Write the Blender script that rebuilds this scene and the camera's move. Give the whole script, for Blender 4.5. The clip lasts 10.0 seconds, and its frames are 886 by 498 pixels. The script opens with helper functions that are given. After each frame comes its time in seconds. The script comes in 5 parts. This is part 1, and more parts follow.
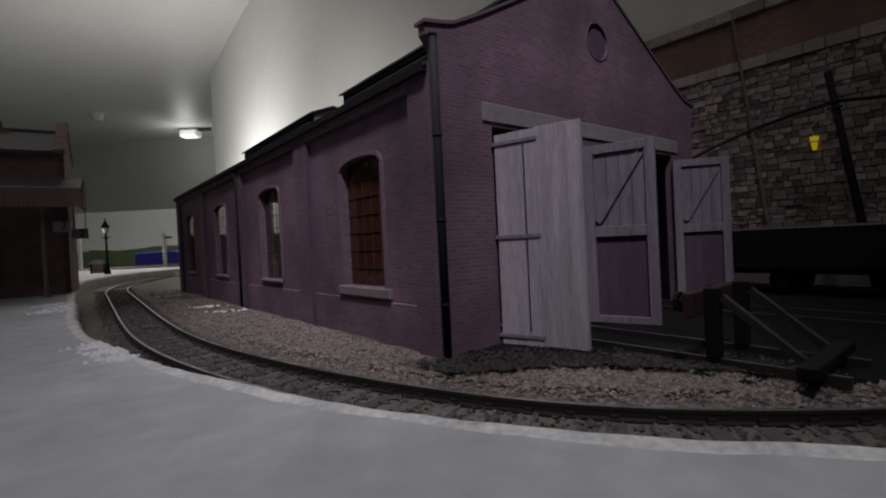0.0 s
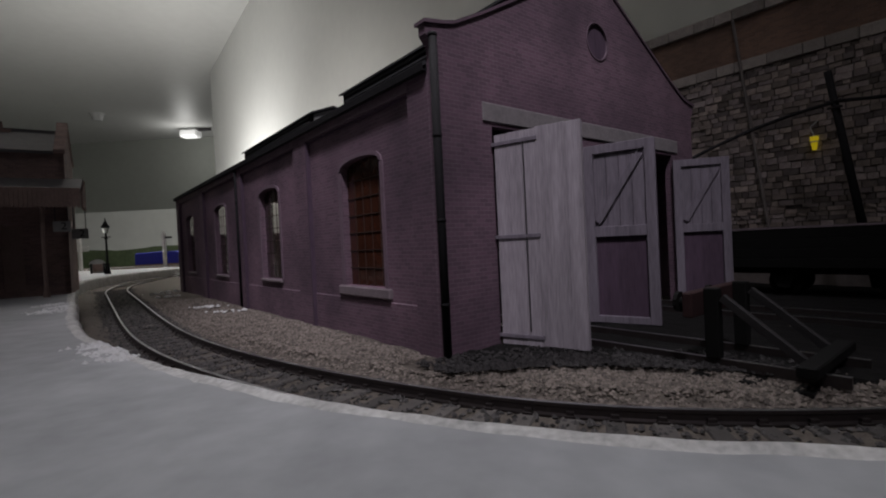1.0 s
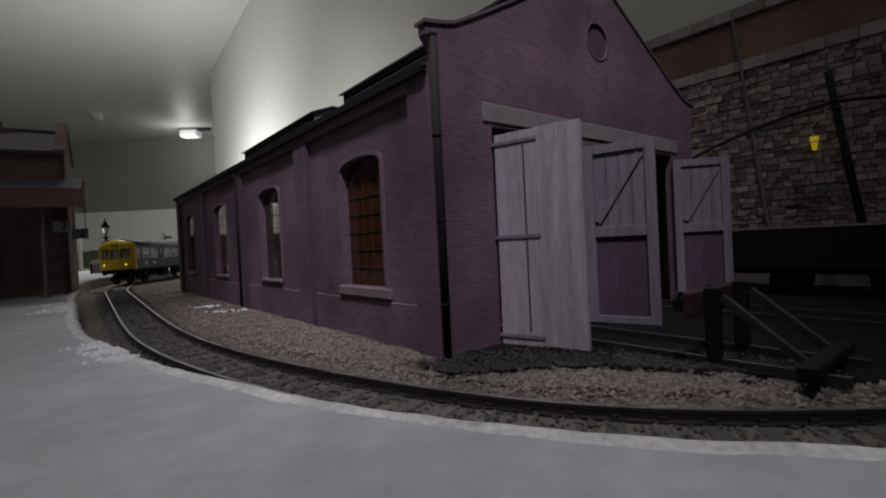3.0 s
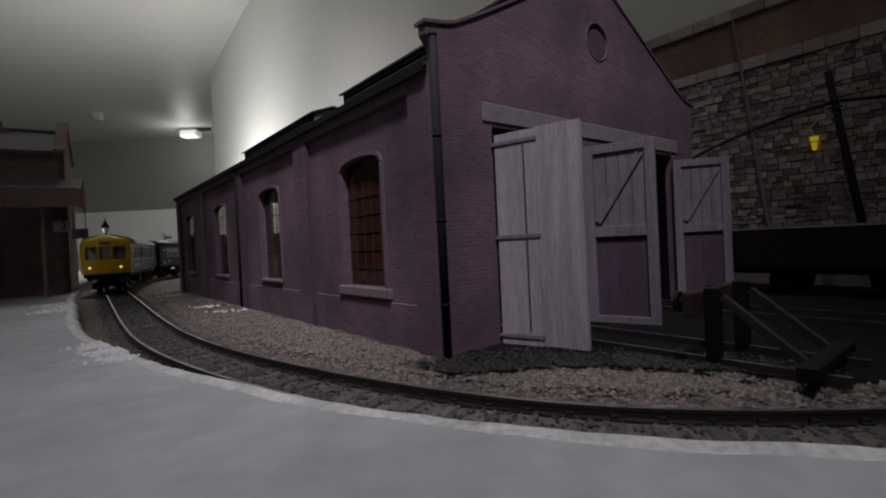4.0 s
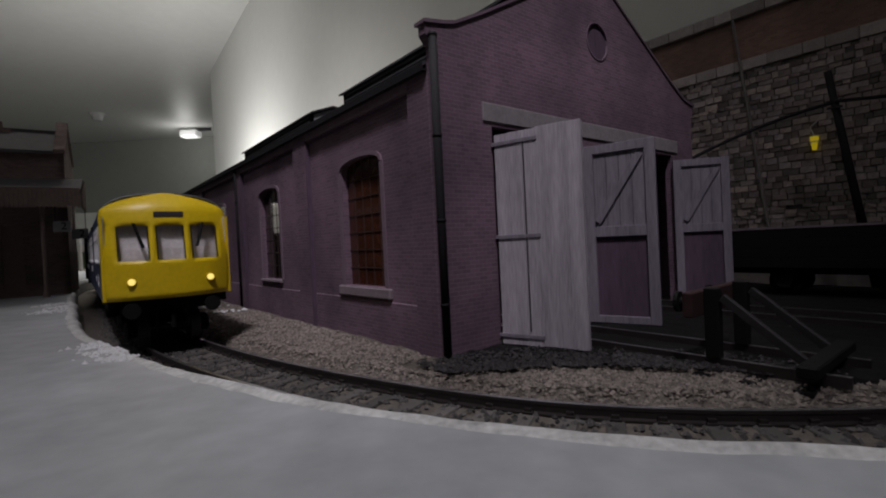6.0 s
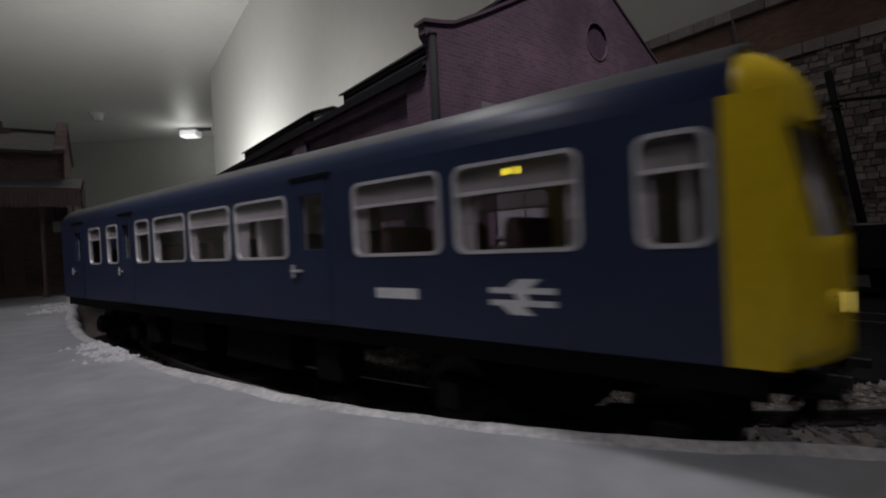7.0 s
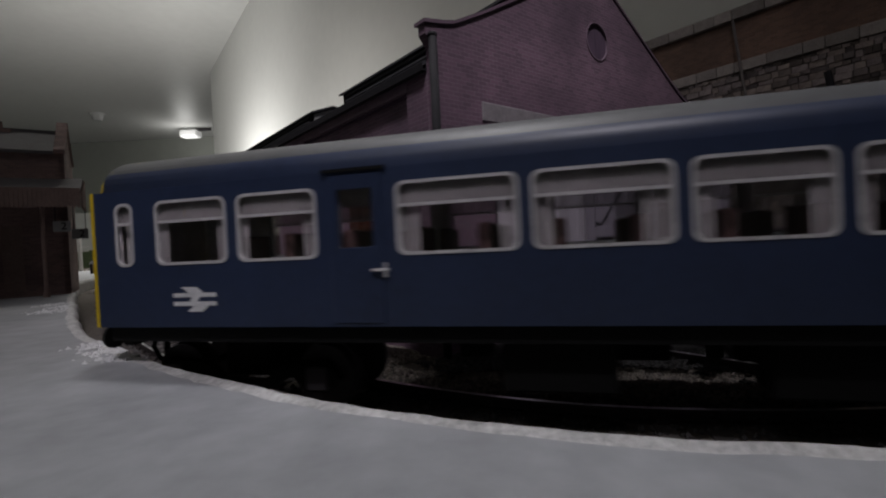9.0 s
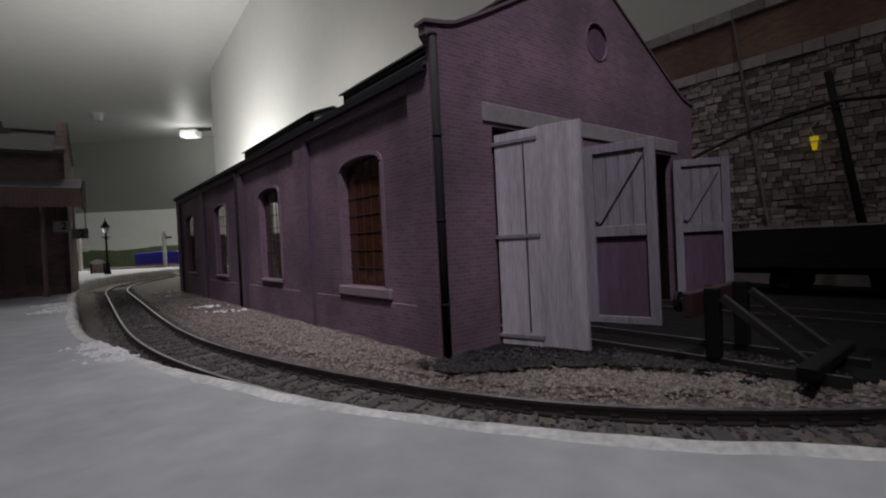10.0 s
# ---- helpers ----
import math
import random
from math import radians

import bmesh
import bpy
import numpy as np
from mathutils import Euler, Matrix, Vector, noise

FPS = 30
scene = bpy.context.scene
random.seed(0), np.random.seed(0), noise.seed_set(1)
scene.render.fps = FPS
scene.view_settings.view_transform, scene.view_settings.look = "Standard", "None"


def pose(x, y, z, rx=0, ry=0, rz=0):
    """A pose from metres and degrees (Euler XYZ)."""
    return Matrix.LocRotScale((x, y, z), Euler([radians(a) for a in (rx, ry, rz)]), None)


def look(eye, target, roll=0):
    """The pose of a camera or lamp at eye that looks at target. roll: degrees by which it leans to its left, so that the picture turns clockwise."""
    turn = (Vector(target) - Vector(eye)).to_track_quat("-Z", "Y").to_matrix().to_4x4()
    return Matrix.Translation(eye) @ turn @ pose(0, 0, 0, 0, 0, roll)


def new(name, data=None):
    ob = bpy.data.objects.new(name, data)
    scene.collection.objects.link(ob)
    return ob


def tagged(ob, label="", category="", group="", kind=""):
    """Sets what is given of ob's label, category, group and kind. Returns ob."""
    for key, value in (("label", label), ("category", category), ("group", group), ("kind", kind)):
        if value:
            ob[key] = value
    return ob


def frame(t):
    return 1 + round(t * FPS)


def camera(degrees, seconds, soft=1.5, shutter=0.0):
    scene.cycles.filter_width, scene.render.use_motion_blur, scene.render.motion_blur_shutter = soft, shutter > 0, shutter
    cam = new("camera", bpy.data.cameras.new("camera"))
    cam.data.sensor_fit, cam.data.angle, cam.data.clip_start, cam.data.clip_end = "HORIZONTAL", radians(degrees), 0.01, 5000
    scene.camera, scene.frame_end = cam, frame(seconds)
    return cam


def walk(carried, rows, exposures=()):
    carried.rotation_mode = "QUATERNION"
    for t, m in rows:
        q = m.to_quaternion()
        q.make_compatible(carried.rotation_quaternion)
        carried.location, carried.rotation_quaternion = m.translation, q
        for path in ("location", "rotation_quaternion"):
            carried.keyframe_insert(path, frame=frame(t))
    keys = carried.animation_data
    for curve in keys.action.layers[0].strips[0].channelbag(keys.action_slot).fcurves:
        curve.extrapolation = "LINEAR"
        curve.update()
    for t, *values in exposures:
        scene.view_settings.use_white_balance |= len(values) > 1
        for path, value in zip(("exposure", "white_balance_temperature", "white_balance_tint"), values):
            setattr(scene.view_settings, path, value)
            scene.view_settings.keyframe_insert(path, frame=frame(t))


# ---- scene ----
# A model railway in 4 mm scale on a baseboard in a room. Lengths below are in millimetres, MM turns them into metres.
MM = 0.001
cam = camera(86.3, 10.0, soft=2.0, shutter=0.25)
EYE = (0.0, 0.0, 0.0308)
VIEW = look(EYE, (0.0, 1.0, 0.0308 - 0.015), -2.81)
walk(cam, [(0.0, VIEW), (10.0, VIEW)], [(0.0, -0.12), (5.5, -0.12), (7.0, -0.24), (8.4, -0.24), (9.2, -0.04), (10.0, 0.1)])

# ---- light ----
world = bpy.data.worlds.new("room_dark")
scene.world = world
world.use_nodes = True
world.node_tree.nodes["Background"].inputs[0].default_value = (0.5, 0.52, 0.5, 1)
world.node_tree.nodes["Background"].inputs[1].default_value = 0.02
scene.view_settings.exposure = 0.0


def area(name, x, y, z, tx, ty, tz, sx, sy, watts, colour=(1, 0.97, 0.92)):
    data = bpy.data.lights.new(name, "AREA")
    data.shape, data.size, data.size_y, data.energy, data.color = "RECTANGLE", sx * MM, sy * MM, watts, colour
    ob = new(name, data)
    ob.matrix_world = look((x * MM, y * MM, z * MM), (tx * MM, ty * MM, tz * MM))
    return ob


def spot(name, x, y, z, tx, ty, tz, degrees, blend, watts, size, colour=(0.98, 0.95, 1.0)):
    data = bpy.data.lights.new(name, "SPOT")
    data.spot_size, data.spot_blend, data.energy, data.shadow_soft_size, data.color = radians(degrees), blend, watts, size * MM, colour
    ob = new(name, data)
    ob.matrix_world = look((x * MM, y * MM, z * MM), (tx * MM, ty * MM, tz * MM))
    return ob


# added fill spots over shed front and platform; a lamp by the white wall
# the spots are unseen; their narrow cones leave the view's corners dim
spot("shed_fill_spot", 0, -520, 1270, -12, 205, 88, 15.0, 1.0, 74, 80, (1.0, 0.945, 1.03))
spot("platform_fill_spot", -60, 430, 1290, 4, 60, 10, 5.6, 1.0, 78, 85, (1.0, 0.985, 1.03))
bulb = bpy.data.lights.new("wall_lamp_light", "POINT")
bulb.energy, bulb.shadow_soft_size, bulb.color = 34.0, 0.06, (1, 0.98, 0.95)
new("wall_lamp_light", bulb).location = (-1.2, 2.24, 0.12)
lit = bpy.data.lights.new("ceiling_fitting_light", "POINT")
lit.energy, lit.shadow_soft_size, lit.color = 2.6, 0.08, (1, 0.99, 0.96)
new("ceiling_fitting_light", lit).location = (-2.545, 4.8, 1.12)
# unseen fills added: one brightens the far left, the other station and shed side
area("far_left_fill_light", -780, 1150, 1310, -780, 1150, 0, 400, 400, 6.5).data.spread = radians(85)
area("near_side_fill_light", -600, -700, 1310, -600, -700, 0, 500, 500, 1.3, (1.0, 0.97, 1.0))


# ---- materials ----
def material(name, colour, rough=0.7, metal=0.0, dark=0.75, light=1.15, scale=200.0, bump=0.15, fine=6.0, spots=None, emit=None, power=0.0):
    """Two scales of noise on a base colour, with relief. scale: noise cells a metre."""
    m = bpy.data.materials.new(name)
    m.use_nodes = True
    nt = m.node_tree
    b = nt.nodes["Principled BSDF"]
    b.inputs["Roughness"].default_value, b.inputs["Metallic"].default_value = rough, metal
    tc = nt.nodes.new("ShaderNodeTexCoord")
    n1, n2 = nt.nodes.new("ShaderNodeTexNoise"), nt.nodes.new("ShaderNodeTexNoise")
    n1.inputs["Scale"].default_value, n1.inputs["Detail"].default_value = scale, 5
    n2.inputs["Scale"].default_value, n2.inputs["Detail"].default_value = scale * fine, 3
    add = nt.nodes.new("ShaderNodeMath")
    add.operation = "MULTIPLY_ADD"
    add.inputs[1].default_value = 0.5
    half = nt.nodes.new("ShaderNodeMath")
    half.operation = "MULTIPLY"
    half.inputs[1].default_value = 0.5
    ramp = nt.nodes.new("ShaderNodeValToRGB")
    ramp.color_ramp.elements[0].position, ramp.color_ramp.elements[1].position = 0.3, 0.7
    ramp.color_ramp.elements[0].color = (*[c * dark for c in colour], 1)
    ramp.color_ramp.elements[1].color = (*[min(1, c * light) for c in colour], 1)
    if spots:
        e = ramp.color_ramp.elements.new(0.78)
        e.color = (*spots, 1)
    L = nt.links.new
    L(tc.outputs["Object"], n1.inputs["Vector"])
    L(tc.outputs["Object"], n2.inputs["Vector"])
    L(n2.outputs["Fac"], half.inputs[0])
    L(n1.outputs["Fac"], add.inputs[0])
    L(half.outputs[0], add.inputs[2])
    L(add.outputs[0], ramp.inputs["Fac"])
    L(ramp.outputs["Color"], b.inputs["Base Color"])
    if bump:
        bp = nt.nodes.new("ShaderNodeBump")
        bp.inputs["Strength"].default_value, bp.inputs["Distance"].default_value = bump, 0.0006
        L(add.outputs[0], bp.inputs["Height"])
        L(bp.outputs["Normal"], b.inputs["Normal"])
    if emit:
        b.inputs["Emission Color"].default_value = (*emit, 1)
        b.inputs["Emission Strength"].default_value = power
    return m


def glass_material(name, tint=(0.9, 0.9, 0.9), rough=0.05):
    m = bpy.data.materials.new(name)
    m.use_nodes = True
    b = m.node_tree.nodes["Principled BSDF"]
    b.inputs["Base Color"].default_value = (*tint, 1)
    b.inputs["Roughness"].default_value = rough
    b.inputs["Transmission Weight"].default_value = 1.0
    b.inputs["IOR"].default_value = 1.45
    return m


def brick_material(name, one, two, joint, width, height, rough=0.85, gap=0.06, mix="xy", stain=30.0, bump=0.3):
    """Courses of bricks that run round upright walls, with stains over them."""
    m = bpy.data.materials.new(name)
    m.use_nodes = True
    nt = m.node_tree
    L = nt.links.new
    b = nt.nodes["Principled BSDF"]
    b.inputs["Roughness"].default_value = rough
    tc, sep, add, com = (nt.nodes.new(k) for k in ("ShaderNodeTexCoord", "ShaderNodeSeparateXYZ", "ShaderNodeMath", "ShaderNodeCombineXYZ"))
    L(tc.outputs["Object"], sep.inputs[0])
    L(sep.outputs["X"], add.inputs[0])
    L(sep.outputs["Y"], add.inputs[1])
    L(add.outputs[0], com.inputs["X"])
    L(sep.outputs["Z"], com.inputs["Y"])
    br = nt.nodes.new("ShaderNodeTexBrick")
    br.inputs["Scale"].default_value = 1.0
    br.inputs["Brick Width"].default_value, br.inputs["Row Height"].default_value = width * MM, height * MM
    br.inputs["Mortar Size"].default_value = height * MM * gap
    br.inputs["Mortar Smooth"].default_value = 0.3
    br.inputs["Color1"].default_value, br.inputs["Color2"].default_value, br.inputs["Mortar"].default_value = (*one, 1), (*two, 1), (*joint, 1)
    L(com.outputs[0], br.inputs["Vector"])
    n1, n2 = nt.nodes.new("ShaderNodeTexNoise"), nt.nodes.new("ShaderNodeTexNoise")
    n1.inputs["Scale"].default_value, n1.inputs["Detail"].default_value = stain, 6
    n2.inputs["Scale"].default_value, n2.inputs["Detail"].default_value = 900, 3
    L(tc.outputs["Object"], n1.inputs["Vector"])
    L(tc.outputs["Object"], n2.inputs["Vector"])
    ramp = nt.nodes.new("ShaderNodeValToRGB")
    ramp.color_ramp.elements[0].position, ramp.color_ramp.elements[1].position = 0.3, 0.68
    ramp.color_ramp.elements[0].color, ramp.color_ramp.elements[1].color = (0.5, 0.5, 0.53, 1), (1.15, 1.12, 1.12, 1)
    L(n1.outputs["Fac"], ramp.inputs["Fac"])
    mul = nt.nodes.new("ShaderNodeMixRGB")
    mul.blend_type = "MULTIPLY"
    mul.inputs[0].default_value = 1.0
    L(br.outputs["Color"], mul.inputs[1])
    L(ramp.outputs["Color"], mul.inputs[2])
    L(mul.outputs[0], b.inputs["Base Color"])
    hgt = nt.nodes.new("ShaderNodeMath")
    hgt.operation = "MULTIPLY_ADD"
    hgt.inputs[1].default_value = 0.4
    inv = nt.nodes.new("ShaderNodeMath")
    inv.operation = "SUBTRACT"
    inv.inputs[0].default_value = 1.0
    L(br.outputs["Fac"], inv.inputs[1])
    L(n2.outputs["Fac"], hgt.inputs[0])
    L(inv.outputs[0], hgt.inputs[2])
    bp = nt.nodes.new("ShaderNodeBump")
    bp.inputs["Strength"].default_value, bp.inputs["Distance"].default_value = bump, 0.0002
    L(hgt.outputs[0], bp.inputs["Height"])
    L(bp.outputs["Normal"], b.inputs["Normal"])
    return m


def vary(m, low, high):
    """Each piece takes its own brightness between low and high."""
    nt = m.node_tree
    b = nt.nodes["Principled BSDF"]
    src = b.inputs["Base Color"].links[0].from_socket
    info, span, mul = nt.nodes.new("ShaderNodeObjectInfo"), nt.nodes.new("ShaderNodeMapRange"), nt.nodes.new("ShaderNodeVectorMath")
    span.inputs["To Min"].default_value, span.inputs["To Max"].default_value = low, high
    mul.operation = "SCALE"
    nt.links.new(info.outputs["Random"], span.inputs["Value"])
    nt.links.new(src, mul.inputs[0])
    nt.links.new(span.outputs[0], mul.inputs["Scale"])
    nt.links.new(mul.outputs[0], b.inputs["Base Color"])
    return m


def vary_island(m, low, high):
    """Each loose piece of a joined mesh takes its own brightness."""
    nt = m.node_tree
    b = nt.nodes["Principled BSDF"]
    src = b.inputs["Base Color"].links[0].from_socket
    info, span, mul = nt.nodes.new("ShaderNodeNewGeometry"), nt.nodes.new("ShaderNodeMapRange"), nt.nodes.new("ShaderNodeVectorMath")
    span.inputs["To Min"].default_value, span.inputs["To Max"].default_value = low, high
    mul.operation = "SCALE"
    nt.links.new(info.outputs["Random Per Island"], span.inputs["Value"])
    nt.links.new(src, mul.inputs[0])
    nt.links.new(span.outputs[0], mul.inputs["Scale"])
    nt.links.new(mul.outputs[0], b.inputs["Base Color"])
    return m


def plank_material(name, colour, along=40.0, across=1500.0, rough=0.85):
    """Painted boards whose grain runs upright."""
    m = material(name, colour, rough, 0.0, 0.6, 1.2, along, 0.35, 8.0)
    nt = m.node_tree
    mp = nt.nodes.new("ShaderNodeMapping")
    mp.inputs["Scale"].default_value = (9, 9, 0.7)
    tc = [n for n in nt.nodes if n.type == "TEX_COORD"][0]
    nt.links.new(tc.outputs["Object"], mp.inputs["Vector"])
    for n in nt.nodes:
        if n.type == "TEX_NOISE":
            nt.links.new(mp.outputs[0], n.inputs["Vector"])
    return m


M_BRICK = brick_material("purple_brick", (0.17, 0.1, 0.142), (0.12, 0.074, 0.104), (0.215, 0.168, 0.195), 3.2, 1.15)
M_BRICKPLAIN = material("purple_rendered_brick", (0.125, 0.08, 0.11), 0.75, scale=60, bump=0.1)
M_TRIMBRICK = material("purple_brick_trim", (0.16, 0.108, 0.142), 0.8, scale=120)
M_LINTEL = material("pale_stone_lintel", (0.22, 0.2, 0.21), 0.85, scale=150, bump=0.3)
M_SILL = material("stone_sill", (0.2, 0.16, 0.18), 0.85, scale=150, bump=0.3)
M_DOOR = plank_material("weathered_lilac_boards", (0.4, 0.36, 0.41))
# Darker lilac: shade on the turned inner faces is put into the colour.
M_DOORIN = plank_material("shaded_lilac_inner_boards", (0.2, 0.175, 0.215))
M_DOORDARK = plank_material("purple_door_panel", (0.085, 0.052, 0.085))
M_IRON = material("dark_iron", (0.05, 0.045, 0.05), 0.6, 0.3)
M_BLACK = material("black_paint", (0.012, 0.011, 0.013), 0.8)
# Iron made darker, with the dim right edge of the view in its colour.
M_DIMSTEEL = material("dimmed_steel", (0.035, 0.033, 0.035), 0.6, 0.2)
M_SLATE = material("dark_slate_roof", (0.03, 0.03, 0.034), 0.7, scale=120, bump=0.4)
M_VENTEND = material("pale_vent_end", (0.25, 0.25, 0.25), 0.7)
M_STONE = vary(material("wall_stone", (0.33, 0.275, 0.27), 0.92, scale=260, bump=0.7, dark=0.6, light=1.3), 0.35, 1.35)
M_STONES = vary_island(material("wall_stone_rest", (0.33, 0.275, 0.27), 0.92, scale=260, bump=0.7, dark=0.6, light=1.3), 0.35, 1.35)
M_STONE_BROWN = vary(material("brown_wall_stone", (0.335, 0.275, 0.25), 0.92, scale=260, bump=0.7, dark=0.6, light=1.3), 0.35, 1.4)
M_STONES_BROWN = vary_island(material("brown_wall_stone_rest", (0.335, 0.275, 0.25), 0.92, scale=260, bump=0.7, dark=0.6, light=1.3), 0.35, 1.4)
M_MORTAR = material("dark_mortar", (0.19, 0.165, 0.16), 0.95, scale=300)
M_REDBRICK = brick_material("brown_brick", (0.3, 0.18, 0.13), (0.21, 0.13, 0.095), (0.29, 0.23, 0.2), 3.4, 1.2, stain=18)
M_COPING = vary(material("coping_stone", (0.42, 0.37, 0.345), 0.9, scale=200, bump=0.5, dark=0.65), 0.7, 1.2)
M_PLAT = material("weathered_platform_plaster", (0.35, 0.36, 0.375), 0.5, scale=22, bump=0.15, dark=0.72, light=1.15, fine=7)
for node in M_PLAT.node_tree.nodes:
    if node.type == "VALTORGB":
        node.color_ramp.elements[0].position, node.color_ramp.elements[1].position = 0.33, 0.66
M_PLATEDGE = material("whitened_platform_edge", (0.45, 0.445, 0.44), 0.6, scale=140, bump=1.0, dark=0.6, light=1.5)
M_GRAVEL = material("grey_gravel_ground", (0.115, 0.097, 0.083), 0.95, scale=500, bump=0.8, dark=0.5, light=1.3)
M_PEBBLE = vary_island(material("pale_gravel_stones", (0.205, 0.175, 0.155), 0.92, scale=500, bump=0.3), 0.45, 1.4)
M_BALLAST = vary_island(material("dark_track_ballast", (0.075, 0.07, 0.07), 0.92, scale=500, bump=0.3), 0.4, 1.5)
M_CINDER = vary_island(material("dark_cinder_stones", (0.035, 0.032, 0.033), 0.95, scale=500, bump=0.3), 0.4, 1.6)
# Dark cinders, blackened further: the view's dim right side is in the colour.
M_YARD = material("dimmed_black_cinders", (0.008, 0.0075, 0.0075), 0.95, scale=500, bump=0.8, dark=0.4, light=1.5)
M_SNOW = material("white_plaster_lumps", (0.68, 0.68, 0.69), 0.8, scale=260, bump=0.6)
M_RAIL = material("bright_steel_rail", (0.78, 0.78, 0.8), 0.33, 1.0, dark=0.6, light=1.1)
M_RAILDARK = material("rusty_dark_rail", (0.06, 0.05, 0.05), 0.45, 0.6)
M_SLEEPER = vary(material("grey_brown_sleeper", (0.085, 0.076, 0.072), 0.9, scale=300, bump=0.5), 0.6, 1.4)
M_WHITE = material("white_wall_paint", (0.78, 0.78, 0.76), 0.9, scale=5, bump=0.0, dark=0.96, light=1.02)
M_CEIL = material("ceiling_paint", (0.54, 0.54, 0.53), 0.5, scale=3, bump=0.0, dark=0.93, light=1.03)
M_GREY = material("grey_wall_paint", (0.3, 0.31, 0.285), 0.75, scale=3, bump=0.0, dark=0.93, light=1.03)
M_BLUE = material("rail_blue_paint", (0.022, 0.0345, 0.078), 0.42, scale=90, bump=0.05, dark=0.8, light=1.15)
M_YELLOW = material("warning_yellow_paint", (0.7, 0.49, 0.006), 0.4, scale=120, bump=0.05, dark=0.85, light=1.06)
M_ROOF = material("grey_roof_paint", (0.075, 0.077, 0.08), 0.5, scale=90, bump=0.1)
M_DARK = material("underframe_black", (0.006, 0.006, 0.006), 0.75)
M_BOARD = material("dark_baseboard", (0.03, 0.03, 0.03), 0.9)
M_FRAME = material("silver_window_frame", (0.68, 0.66, 0.67), 0.4, 0.2, scale=300)
M_INSIDE = material("pale_coach_lining", (0.5, 0.47, 0.475), 0.8)
M_CURTAIN = material("pale_lilac_curtain", (0.4, 0.365, 0.38), 0.9, scale=300)
M_BUFFER_RED = material("dull_red_beam", (0.026, 0.006, 0.007), 0.8)
M_SALOON = material("lit_saloon_lamp", (0.9, 0.75, 0.2), 0.4, emit=(1.0, 0.8, 0.05), power=4.0, bump=0)
M_SEAT = material("dark_red_seat", (0.09, 0.045, 0.045), 0.9)
M_WHITEPAINT = material("white_marking", (0.75, 0.75, 0.76), 0.6)
M_GLASS = glass_material("window_glass")
M_PRINT = material("reddish_glazed_window", (0.058, 0.02, 0.012), 0.12, scale=70, bump=0.25, dark=0.55, light=1.35, fine=3)
M_BAR = material("brown_glazing_bar", (0.04, 0.022, 0.017), 0.6)
M_STATION = brick_material("station_brick", (0.34, 0.225, 0.205), (0.24, 0.16, 0.15), (0.36, 0.3, 0.28), 3.4, 1.25)
M_STROOF = material("station_slates", (0.12, 0.113, 0.118), 0.8, scale=120, bump=0.5)
M_CANOPY = material("brown_canopy_boards", (0.27, 0.19, 0.17), 0.85, scale=120)
M_SIGN = material("grey_sign_board", (0.25, 0.25, 0.25), 0.7)
M_HEADLIGHT = material("lit_headlight", (0.9, 0.8, 0.4), 0.3, emit=(1.0, 0.75, 0.15), power=1.0, bump=0)
M_TAIL = material("unlit_lamp_lens", (0.5, 0.3, 0.03), 0.3, bump=0)
M_LANTERN = material("yellow_lantern", (0.85, 0.66, 0.02), 0.4, emit=(1.0, 0.75, 0.02), power=0.22, bump=0)
M_OLDGLASS = glass_material("wavy_old_glass", (0.95, 0.9, 0.88), 0.03)
M_LAMPGLASS = glass_material("lamp_glass", (0.9, 0.92, 0.9), 0.15)
M_HILL = material("painted_green_hills", (0.06, 0.085, 0.04), 0.95, scale=12, bump=0, dark=0.6, light=1.3)
M_SKYBOARD = material("painted_pale_sky", (0.42, 0.44, 0.43), 0.95, scale=4, bump=0, dark=0.9, light=1.06)
M_TARP = material("bright_blue_sheet", (0.012, 0.02, 0.33), 0.6)
M_LITWHITE = material("lit_lamp_housing", (0.8, 0.8, 0.8), 0.6, emit=(1, 1, 0.97), power=0.25, bump=0)
M_PALE = material("pale_grey_paint", (0.5, 0.5, 0.5), 0.7)


for m in (M_DARK, M_YARD, M_BLACK, M_DIMSTEEL):
    m.node_tree.nodes["Principled BSDF"].inputs["Specular IOR Level"].default_value = 0.2

# ---- mesh helpers ----
def box(bm, x0, x1, y0, y1, z0, z1):
    v = [bm.verts.new((x * MM, y * MM, z * MM)) for z in (z0, z1) for y in (y0, y1) for x in (x0, x1)]
    for q in ((0, 2, 3, 1), (4, 5, 7, 6), (0, 1, 5, 4), (2, 6, 7, 3), (0, 4, 6, 2), (1, 3, 7, 5)):
        bm.faces.new([v[i] for i in q])
    return v


def prism(bm, outline, axis, a, b):
    """A flat outline drawn out from a to b along an axis: 'x' takes (y, z), 'y' takes (x, z), 'z' takes (x, y)."""
    def at(p, s):
        u, w = p
        return {"x": (s, u, w), "y": (u, s, w), "z": (u, w, s)}[axis]
    rows = [[bm.verts.new([c * MM for c in at(p, s)]) for p in outline] for s in (a, b)]
    n = len(outline)
    bm.faces.new(rows[0][::-1])
    bm.faces.new(rows[1])
    for i in range(n):
        j = (i + 1) % n
        bm.faces.new((rows[0][i], rows[0][j], rows[1][j], rows[1][i]))


